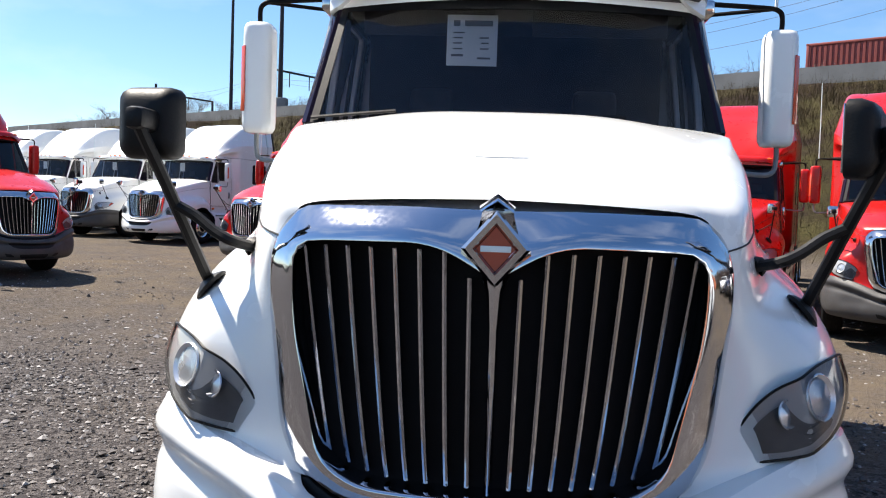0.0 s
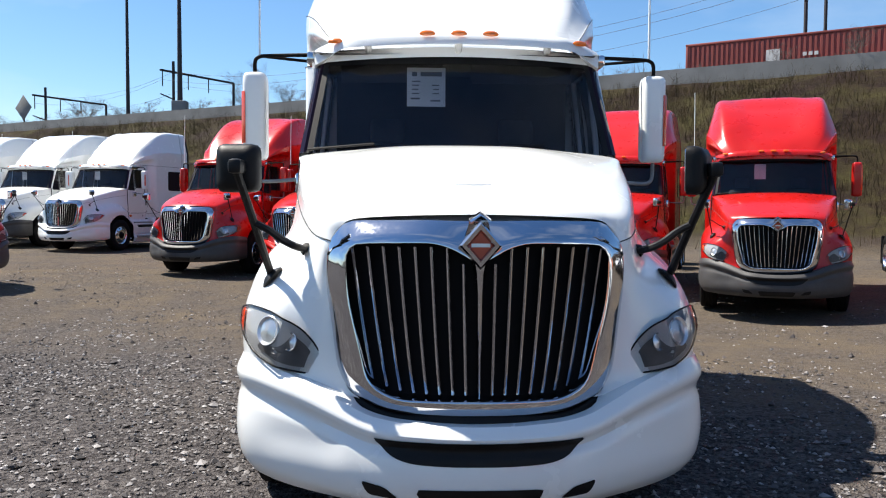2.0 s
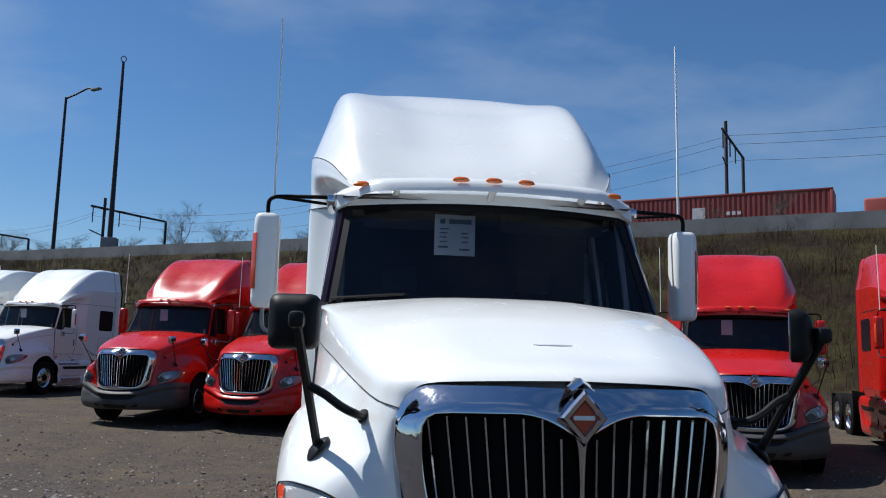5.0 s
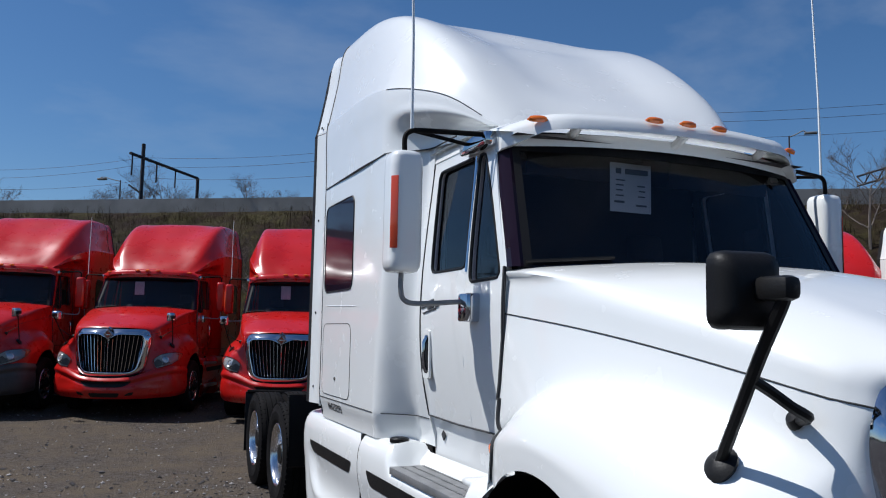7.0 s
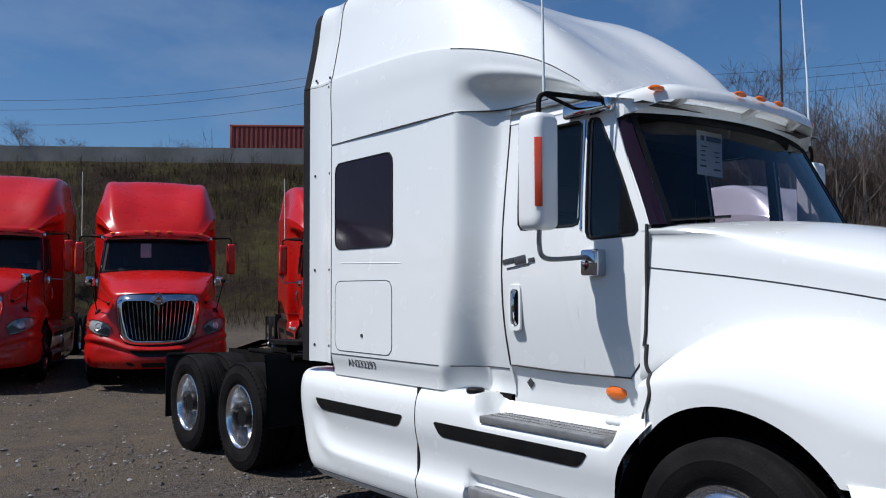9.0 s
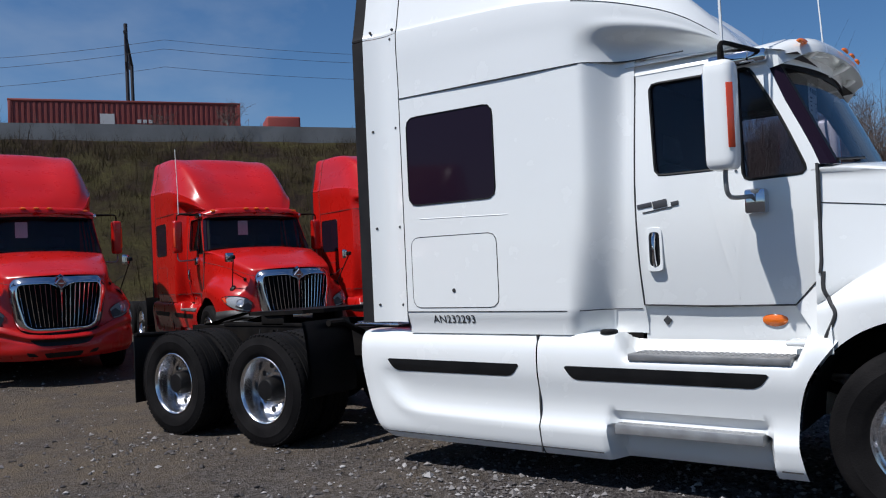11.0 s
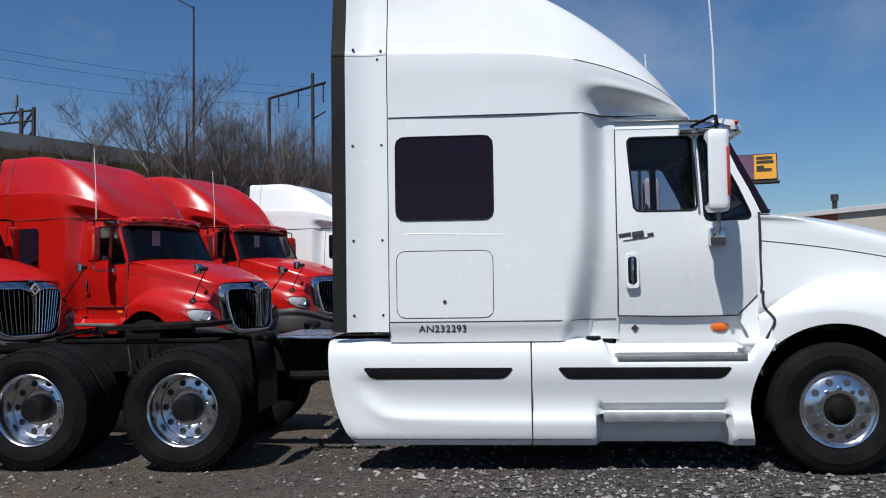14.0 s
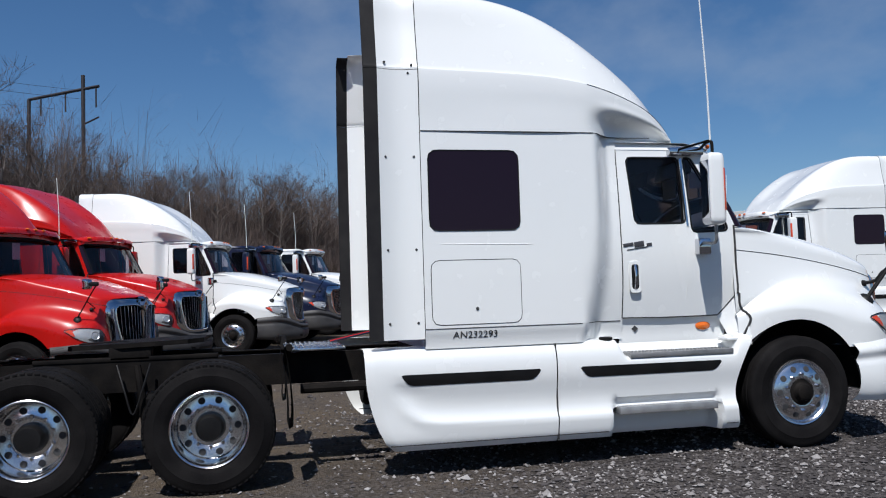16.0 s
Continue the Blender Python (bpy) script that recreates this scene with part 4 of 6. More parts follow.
        part("skirt_joint", block((s * 1.17, 2.3575, 0.235), (s * 1.215, 2.3675, 1.05), 0), SEAM, front)
        if fine:
            part("filler_cap", moved(lathe([(0.0, 0.03), (0.05, 0.028), (0.06, 0.02), (0.06, 0)], 20), Matrix.Translation((s * 1.12, 1.86, 1.055)) @ pose(0, 0, 0, 0, -90, 0)), BLACK, front, "black filler cap")
            part("step_frame", block((s * 1.03, 0.60, 1.0), (s * 1.20, 0.72, 1.035), 0.015), paint, front)
        # tank behind the skirt, and the gap under the sleeper
        part("fuel_tank", moved(lathe([(0.0, -1.35), (0.27, -1.35), (0.30, -1.32), (0.30, 1.32), (0.27, 1.35), (0, 1.35)], 28), Matrix.Translation((s * 0.86, 2.45, 0.66)) @ pose(0, 0, 0, 0, 0, 90)), STEEL, top)
    part("sleeper_floor", block((-0.97, 1.68, 0.99), (0.97, 3.48, 1.052), 0), STEEL, top)
    # chassis
    for s in (-1, 1):
        part("chassis_rail", loft([[(s * (0.43 - d * 0.09), -1.1 if False else ya, z) for ya in (-1.2, 0.5, 4.0, 6.6, 7.25)] for d, z in ((1, 0.75), (0, 0.75), (0, 1.02), (1, 1.02), (1, 1.01), (0.1, 1.01), (0.1, 0.76), (1, 0.76))]), STEEL, top, "black steel chassis rail", 20)
        part("front_spring", tube([(s * 0.43, -0.75, 0.70), (s * 0.43, -0.3, 0.56), (s * 0.43, 0, 0.52), (s * 0.43, 0.3, 0.56), (s * 0.43, 0.75, 0.70)], 0.04, 6), STEEL, top)
    for y in (3.6, 4.5, 5.24, 5.9, 6.55, 7.2):
        part("cross_member", block((-0.42, y - 0.05, 0.78), (0.42, y + 0.05, 0.99), 0.01), STEEL, top)
    for y, zz in ((0, 0.42), (5.235, 0.507), (6.55, 0.507)):
        ax = part("axle", tube([(-0.98, y, 0.507), (-0.5, y, 0.507 if zz > 0.5 else zz), (0, y, zz), (0.5, y, 0.507 if zz > 0.5 else zz), (0.98, y, 0.507)], [0.06, 0.075, 0.17 if zz > 0.5 else 0.06, 0.075, 0.06], 14), STEEL, top)
        for s in (-1, 1):
            wheel(top, s, y, zz > 0.5, fine)
            if zz > 0.5:
                part("air_spring", moved(lathe([(0.0, 0.0), (0.11, 0.0), (0.125, 0.05), (0.12, 0.12), (0.125, 0.18), (0.10, 0.22), (0.0, 0.22)], 18), Matrix.Translation((s * 0.50, y + 0.45, 0.52)) @ pose(0, 0, 0, 0, -90, 0)), TYRE, top)
    # fifth wheel: plate with a slot, on two pedestals, with ramps to the rear
    fw = new("fifth_wheel")
    fw.parent = top
    plate_line = [(-0.46, 5.45), (-0.46, 6.0), (-0.30, 6.45), (-0.16, 6.45), (-0.07, 6.0), (0.07, 6.0), (0.16, 6.45), (0.30, 6.45), (0.46, 6.0), (0.46, 5.45), (0.3, 5.32), (-0.3, 5.32)]
    def deck(z):
        return [(x, y, 1.17 + z - 0.03 * (y - 5.9)) for x, y in plate_line]
    part("coupling_plate", loft([deck(-0.04), deck(0.0)], True, True), STEEL, fw, "greasy black coupling plate", 20)
    for s in (-1, 1):
        part("pedestal", block((s * 0.30, 5.75, 1.01), (s * 0.44, 6.10, 1.14), 0.02), STEEL, fw)
        part("ramp", loft([[(s * 0.20, 6.42, 1.155), (s * 0.42, 6.42, 1.155)], [(s * 0.20, 7.05, 1.03), (s * 0.42, 7.05, 1.03)], [(s * 0.20, 7.05, 1.01), (s * 0.42, 7.05, 1.01)], [(s * 0.20, 6.42, 1.10), (s * 0.42, 6.42, 1.10)]], False, False), STEEL, fw)
        part("slide_rail", block((s * 0.33, 5.2, 1.015), (s * 0.44, 6.7, 1.05), 0.006), STEEL, fw)
    # catwalk, quarter guards, mudflaps, tail
    catwalk = part("catwalk", block((-0.62, 4.10, 1.045), (0.30, 4.62, 1.07), 0.006), ALUMINIUM if fine else STEEL, top, "ribbed aluminium catwalk")
    if fine:
        for k in range(11):
            part("catwalk_rib", block((-0.60, 4.125 + k * 0.046, 1.068), (0.28, 4.145 + k * 0.046, 1.084), 0.003, 1), ALUMINIUM, catwalk)
    for s in (-1, 1):
        part("guard_arm", tube([(s * 0.45, 4.62, 0.95), (s * 0.80, 4.60, 1.10), (s * 0.98, 4.60, 1.10)], 0.03, 8), STEEL, top)
        part("quarter_guard", loft([[(s * x, 4.70 - 0.16 * k / 8 + 0.10 * (k / 8)**2 - 0.05, 1.13 - 0.66 * k / 8 + 0.02 * math.sin(k)) for x in (0.66, 0.95, 1.22)] for k in range(9)]
                                   + [[(s * x, 4.735 - 0.16 * k / 8 + 0.10 * (k / 8)**2 - 0.05, 1.13 - 0.66 * k / 8) for x in (0.66, 0.95, 1.22)] for k in range(8, -1, -1)]), BLACK, top, "black quarter mudguard")
        part("mudflap_arm", tube([(s * 0.45, 7.15, 0.95), (s * 1.2, 7.18, 0.98)], 0.025, 8), STEEL, top)
        part("mudflap", block((s * 0.66, 7.175, 0.28), (s * 1.22, 7.19, 0.98), 0.004), BLACK, top, "hanging black mudflap")
        part("tail_lamp", block((s * 0.22, 7.26, 0.82), (s * 0.36, 7.30, 0.92), 0.01), REDLENS, top)
        if fine:
            part("shock_absorber", tube([(s * 0.50, 5.86, 0.98), (s * 0.56, 5.78, 0.45)], [0.03, 0.04], 8), STEEL, top)
            part("air_line", tube(spline([(s * 0.52, 5.75, 0.99), (s * 0.60, 5.80, 0.80), (s * 0.62, 5.88, 0.58), (s * 0.6, 5.95, 0.78), (s * 0.52, 6.02, 0.99)], 20), 0.010, 6), BLACK, top)
            part("frame_pipe", tube([(s * 0.60, 3.9, 0.72), (s * 0.60, 4.5, 0.72)], 0.045, 10), STEEL, top)
    # exhaust stack plumbing box and back-wall fittings
    if fine:
        part("rear_ladder_panel", block((0.72, 3.50, 1.25), (1.12, 3.53, 3.3), 0.01), paint, top)
        for x, col in ((-0.30, BLUE), (-0.18, RED), (-0.06, BLACK)):
            coil = [(x + 0.045 * math.cos(k * 0.9), 3.60 + 0.045 * math.sin(k * 0.9), 1.95 - 0.006 * k) for k in range(110)]
            part("air_hose", tube([(x, 3.52, 2.05)] + coil + [(x, 3.7, 1.2), (x, 4.2, 1.10)], 0.008, 5), col, top, "coiled air hose")
        part("hose_bracket", block((-0.40, 3.50, 2.0), (0.05, 3.55, 2.1), 0.01), STEEL, top)
    # door mirrors
    for s in (-1, 1):
        mirror = new("door_mirror")
        mirror.parent = top
        prof = rounded([(-0.085, -0.085), (0.085, -0.085), (0.085, 0.08), (-0.085, 0.08)], [0.06, 0.05, 0.02, 0.02], 5)
        rows = []
        for z, f in ((2.035, 0.6), (2.042, 0.82), (2.065, 0.97), (2.10, 1.0), (2.58, 1.0), (2.63, 0.97), (2.655, 0.86), (2.665, 0.6)):
            rows.append([(s * (1.455 - p.x * f), 0.935 + p.y * f + 0.02 * (2.35 - z) * 0.3, z) for p in resampled(prof, 40)])
        shell = part("mirror_housing", loft(rows, True, True), paint, mirror, "tall mirror housing" if fine else "", 50)
        part("mirror_glass", block((s * 1.385, 1.013, 2.09), (s * 1.525, 1.018, 2.60), 0.002), CHROME, mirror)
        part("mirror_reflector", moved(block((-0.021, -0.003, -0.185), (0.021, 0.003, 0.185), 0.0025), pose(s * 1.5268, 0.8652, 2.34, 0, 0, 45 * s)), REDLENS, mirror, "amber-red reflector strip")
        part("lower_arm", tube(spline([(s * 1.46, 0.93, 2.04), (s * 1.46, 0.93, 1.95), (s * 1.44, 0.925, 1.895), (s * 1.36, 0.91, 1.88), (s * 1.09, 0.87, 1.90)], 20), 0.014, 8), GALVANISED, mirror, "grey tubular arm")
        part("arm_bracket", block((s * 1.062, 0.80, 1.79), (s * 1.15, 0.925, 1.94), 0.016), CHROME, mirror, "chrome bracket")
        part("upper_arm", tube(spline([(s * 1.455, 0.93, 2.66), (s * 1.455, 0.93, 2.74), (s * 1.43, 0.925, 2.775), (s * 1.35, 0.91, 2.785), (s * 1.0, 0.80, 2.775)], 20), 0.014, 8), STEEL, mirror)
        part("upper_arm", tube([(s * 1.40, 0.94, 2.785), (s * 1.0, 1.05, 2.765)], 0.011, 8), STEEL, mirror)
        part("arm_bracket", block((s * 0.985, 0.78, 2.715), (s * 1.065, 1.13, 2.795), 0.016), CHROME, mirror, "chrome bracket")
        if fine or s < 0:
            part("antenna", tube([(s * 1.42, 0.925, 2.78), (s * 1.42, 0.93, 3.3), (s * 1.43, 0.97, 4.06)], [0.009, 0.0075, 0.006], 6), paint if fine else PAPER, mirror, "thin whip aerial")
    # hood mirrors on two-legged stalks
    for s in (-1, 1):
        hmir = new("hood_mirror")
        hmir.parent = top
        prof = rounded([(-0.105, -0.115), (0.105, -0.115), (0.105, 0.115), (-0.105, 0.115)], 0.04, 5)
        rows = []
        for d, f in ((0.035, 0.9), (0.03, 1.0), (-0.005, 1.0), (-0.035, 0.9), (-0.055, 0.6)):
            f = f if fine else f * 0.72
            rows.append([(p.x * f, d, p.y * f) for p in resampled(prof, 40)])
        hm = Matrix.Translation((s * 1.135, -1.16, 1.873) if s < 0 else (1.06, -1.215, 1.873)) @ pose(0, 0, 0, 0, 0, -8 if s < 0 else 58)
        part("mirror_head", moved(loft(rows, True, True), hm), BLACK if fine else CHROME, hmir, "black convex mirror head" if fine else "small chrome mirror head", 50)
        if fine:
            part("mirror_glass", moved(block((-0.09, 0.034, -0.10), (0.09, 0.038, 0.10), 0.001), hm), CHROME, hmir)
        foot = Vector((s * 1.02, wing_y(1.02, 1.33, 0.0), 1.33))
        knee = Vector((s * 1.118, -1.305, 1.875))
        mid = foot.lerp(knee, 0.52)
        part("stalk", tube(spline([foot, foot.lerp(knee, 0.3), foot.lerp(knee, 0.65), foot.lerp(knee, 0.92) + Vector((0, -0.008, 0)), knee], 18), 0.020 if fine else 0.010, 8), BLACK, hmir, "black stalk")
        part("brace", tube(spline([mid, mid + Vector((-s * 0.07, 0.0, -0.035)), (s * 0.93, -1.13, 1.53), (s * 0.87, -1.13, 1.50), (s * 0.825, wing_y(0.825, 1.48), 1.48)], 16), 0.0185 if fine else 0.007, 8), BLACK, hmir)
        part("pivot", block((s * 1.085, -1.335, 1.84), (s * 1.15, -1.20, 1.91), 0.02), BLACK, hmir)
        part("stalk_foot", moved(lathe([(0.0, 0.030), (0.028, 0.027), (0.056, 0.012), (0.070, 0.0), (0.066, -0.012)], 20), Matrix.Translation(foot) @ pose(0, 0, 0, 0, -40 if s > 0 else -140, 0)), BLACK, hmir)
        part("stalk_foot", moved(lathe([(0.0, 0.03), (0.02, 0.028), (0.03, 0.015), (0.036, 0.0)], 14), Matrix.Translation((s * 0.825, wing_y(0.825, 1.48), 1.48)) @ pose(0, 0, 0, 0, -30 if s > 0 else -150, 0)), BLACK, hmir)
    if not fine:
        part("sale_sheet", moved(loft([[(x, 0.0, z) for x in (-0.10, 0.10)] for z in (-0.14, 0.14)]), Matrix.Translation((-0.22, 0.70, 2.50))), PAPER, top, "printed white sheet behind the windscreen")
    # cab interior
    part("dashboard", loft([[(x, y, z) for x in (-0.96, -0.5, 0, 0.5, 0.96)] for y, z in ((0.56, 1.4), (0.95, 1.45), (0.98, 1.80), (0.80, 1.95), (0.42, 2.04))]), LINER, top)
    for s in (-1, 1):
        st = new("cab_seat")
        st.parent = top
        part("seat_cushion", block((s * 0.52 - 0.25, 1.02, 1.45), (s * 0.52 + 0.25, 1.52, 1.60), 0.05, 3), SEAT, st)
        part("seat_back", moved(block((-0.25, -0.06, 0.0), (0.25, 0.07, 0.62), 0.05, 3), pose(s * 0.52, 1.46, 1.58, -10)), SEAT, st)
        part("head_rest", moved(block((-0.14, -0.04, 0.0), (0.14, 0.05, 0.2), 0.04, 3), pose(s * 0.52, 1.58, 2.22, -10)), SEAT, st)
        part("seat_base", block((s * 0.52 - 0.2, 1.1, 1.05), (s * 0.52 + 0.2, 1.45, 1.45), 0.02), LINER, st)
        if fine:
            part("sun_blind", moved(block((-0.36, -0.01, -0.17), (0.36, 0.01, 0.0), 0.008), pose(s * 0.46, 0.76, 2.75, 12)), LINER, top)
    wheelring = []
    for k in range(33):
        a = 2 * math.pi * k / 32
        wheelring.append((0.52 + 0.22 * math.cos(a), 0.98 + 0.10 * math.sin(a), 1.92 + 0.20 * math.sin(a)))
    sw = part("steering_wheel", tube(wheelring, 0.016, 6), BLACK, top)
    part("steering_spoke", tube([(0.30, 0.98, 1.92), (0.52, 0.965, 1.90), (0.74, 0.98, 1.92)], 0.02, 6), BLACK, sw)
    part("steering_column", tube([(0.52, 0.97, 1.91), (0.52, 0.75, 1.65)], 0.04, 8), BLACK, sw)
    return top


def window_sheet(parent):
    """The sale sheet behind the windscreen: paper with rows of faint print."""
    m = Matrix.Translation((-0.218, 0.70, 2.545)) @ pose(0, 0, 0, 0, 0, 0)
    sheet = part("sale_sheet", moved(loft([[(x, 0.004 * math.sin(x * 20), z) for x in (-0.135, -0.07, 0, 0.07, 0.135)] for z in (-0.14, -0.05, 0.05, 0.13)]), m), PAPER, None)
    rows = [(-0.10, -0.065, 0.085, 0.03), (-0.04, 0.11, 0.085, 0.03), (-0.10, -0.04, 0.035, 0.007), (-0.10, -0.05, 0.008, 0.007), (0.04, 0.09, 0.008, 0.007), (-0.10, -0.055, -0.02, 0.007), (0.05, 0.09, -0.02, 0.007), (-0.10, -0.05, -0.05, 0.007),
            (0.045, 0.09, -0.05, 0.007), (-0.11, -0.045, -0.085, 0.012), (0.03, 0.10, -0.10, 0.010)]
    for a, b, z, h in rows:
        part("print_line", moved(block((a, -0.007, z - h / 2), (b, -0.005, z + h / 2), 0), m), INK, sheet)
    return sheet


# ---- the lie of the land: a lot in front of a railway bank that runs slantwise ----
BANK = radians(36)
ALONG, ACROSS = Vector((math.cos(BANK), -math.sin(BANK))), Vector((math.sin(BANK), math.cos(BANK)))


def bank_xy(along, across):
    p = ALONG * along + ACROSS * across
    return p.x, p.y


def crest(along):
    return keyed(along, (-140, 8.6), (-70, 8.1), (-20, 7.5), (10, 7.25), (25, 6.7), (45, 5.6), (80, 3.6), (130, 1.0), (200, 0.0))


def ground_z(x, y):
    d = math.hypot(x + 1, y - 2)
    base = keyed(d, (5.6, 0.0), (7.2, 0.05), (9, 0.17), (11, 0.26), (20, 0.47), (32, 0.58))
    a, c = x * ALONG.x + y * ALONG.y, x * ACROSS.x + y * ACROSS.y
    rise = ease(c, 20.5, 32.5)
    if rise <= 0:
        return base
    bump = 0.35 * noise.noise(Vector((x * 0.22, y * 0.22, 0))) + 0.18 * noise.noise(Vector((x * 0.7, y * 0.7, 3)))
    return base + (crest(a) - base) * (0.35 * rise + 0.65 * min(1, max(0, (c - 20.5) / 12))) + bump * ease(c, 20.5, 23) * (1 - ease(c, 31, 33))


def lot_material():
    """Grey crushed stone, with worn tan tracks and dry grass over the bank."""
    m = node_material("gravel_lot", (0.2, 0.19, 0.18), 0.9, spec=0.12)
    t = m.node_tree
    b = t.nodes["Principled BSDF"]
    co = t.nodes.new("ShaderNodeTexCoord")
    def noise_node(scale, detail=5, rough=0.6):
        n = t.nodes.new("ShaderNodeTexNoise")
        n.inputs["Scale"].default_value, n.inputs["Detail"].default_value, n.inputs["Roughness"].default_value = scale, detail, rough
        t.links.new(co.outputs["Object"], n.inputs["Vector"])
        return n
    def ramp(src, a, c, lo=0.0, hi=1.0):
        r = t.nodes.new("ShaderNodeMapRange")
        r.inputs[1].default_value, r.inputs[2].default_value, r.inputs[3].default_value, r.inputs[4].default_value = a, c, lo, hi
        t.links.new(src, r.inputs[0])
        return r.outputs[0]
    def blend(fac, a, c):
        x = t.nodes.new("ShaderNodeMix")
        x.data_type = 'RGBA'
        t.links.new(fac, x.inputs[0])
        for k, v in ((6, a), (7, c)):
            if isinstance(v, tuple):
                x.inputs[k].default_value = (*v, 1)
            else:
                t.links.new(v, x.inputs[k])
        return x.outputs[2]
    v = t.nodes.new("ShaderNodeTexVoronoi")
    v.inputs["Scale"].default_value = 34
    t.links.new(co.outputs["Object"], v.inputs["Vector"])
    v2 = t.nodes.new("ShaderNodeTexVoronoi")
    v2.inputs["Scale"].default_value = 80
    t.links.new(co.outputs["Object"], v2.inputs["Vector"])
    sep = t.nodes.new("ShaderNodeSeparateColor")
    t.links.new(v.outputs["Color"], sep.inputs[0])
    stone = blend(ramp(sep.outputs[0], 0.1, 0.95), (0.032, 0.028, 0.028), (0.120, 0.108, 0.103))
    grain = blend(ramp(noise_node(140, 3).outputs["Fac"], 0.35, 0.65), (0.100, 0.077, 0.054), (0.160, 0.126, 0.089))
    pos = t.nodes.new("ShaderNodeSeparateXYZ")
    t.links.new(co.outputs["Object"], pos.inputs[0])
    # worn lanes in front of the parked row
    lane = t.nodes.new("ShaderNodeMath")
    lane.operation = 'MULTIPLY_ADD'
    lane.inputs[1].default_value, lane.inputs[2].default_value = 0.60, 0.0
    t.links.new(pos.outputs[0], lane.inputs[0])
    lane2 = t.nodes.new("ShaderNodeMath")
    lane2.operation = 'ADD'
    t.links.new(lane.outputs[0], lane2.inputs[0])
    t.links.new(pos.outputs[1], lane2.inputs[1])
    wob = t.nodes.new("ShaderNodeMath")
    wob.operation = 'MULTIPLY_ADD'
    wob.inputs[1].default_value = 9.0
    t.links.new(noise_node(0.35, 6, 0.7).outputs["Fac"], wob.inputs[0])
    t.links.new(lane2.outputs[0], wob.inputs[2])
    dirt = ramp(wob.outputs[0], 5.2, 9.5)
    patch = ramp(noise_node(1.1, 8, 0.75).outputs["Fac"], 0.42, 0.62)
    both_f = t.nodes.new("ShaderNodeMath")
    both_f.operation = 'MULTIPLY'
    t.links.new(dirt, both_f.inputs[0])
    t.links.new(ramp(patch, 0, 1, 0.35, 1.0), both_f.inputs[1])
    lot = blend(both_f.outputs[0], stone, grain)
    # the bank by its height
    green = ramp(noise_node(0.5, 8, 0.75).outputs["Fac"], 0.42, 0.62)
    brush = blend(ramp(noise_node(5, 7, 0.8).outputs["Fac"], 0.35, 0.7), (0.013, 0.0080, 0.0064), (0.036, 0.0220, 0.0165))
    turf = blend(ramp(noise_node(9, 6, 0.8).outputs["Fac"], 0.3, 0.7), (0.030, 0.026, 0.0095), (0.072, 0.062, 0.022))
    bank = blend(green, brush, turf)
    up = ramp(pos.outputs[2], 0.45, 1.1)
    t.links.new(blend(up, lot, bank), b.inputs["Base Color"])
    bp = t.nodes.new("ShaderNodeBump")
    bp.inputs["Strength"].default_value, bp.inputs["Distance"].default_value = 0.9, 0.02
    add = t.nodes.new("ShaderNodeMath")
    add.operation = 'ADD'
    t.links.new(v.outputs["Distance"], add.inputs[0])
    t.links.new(v2.outputs["Distance"], add.inputs[1])
    t.links.new(add.outputs[0], bp.inputs["Height"])
    t.links.new(bp.outputs[0], b.inputs["Normal"])
    return m


def steps(*runs):
    out = []
    for a, b, n in runs:
        out += [a + (b - a) * k / n for k in range(n)]
    return out + [runs[-1][1]]


rows = []
for c in steps((-700, -60, 6), (-60, 4, 22), (4, 19, 15), (19, 34, 44), (34, 60, 8), (60, 700, 6)):
    row = []
    for a in steps((-700, -120, 4), (-120, -60, 16), (-60, 70, 180), (70, 200, 16), (200, 700, 4)):
        x, y = bank_xy(a, c)
        row.append((x, y, ground_z(x, y)))
    rows.append(row)
ground = part("ground", loft(rows), lot_material(), None, "", 180)
tagged(ground, "gravel and dirt lot rising into a scrubby railway bank", "ground", kind="structure")

# loose crushed stone over the near part of the lot
STONE = node_material("crushed_stone", (0.2, 0.19, 0.18), 0.85)
_t = STONE.node_tree
_g = _t.nodes.new("ShaderNodeNewGeometry")
_r = _t.nodes.new("ShaderNodeValToRGB")
_r.color_ramp.elements[0].color, _r.color_ramp.elements[1].color = (0.032, 0.028, 0.029, 1), (0.34, 0.32, 0.31, 1)
_e = _r.color_ramp.elements.new(0.55)
_e.color = (0.090, 0.078, 0.074, 1)
_t.links.new(_g.outputs["Random Per Island"], _r.inputs[0])
_t.links.new(_r.outputs[0], _t.nodes["Principled BSDF"].inputs["Base Color"])
rng = np.random.default_rng(5)


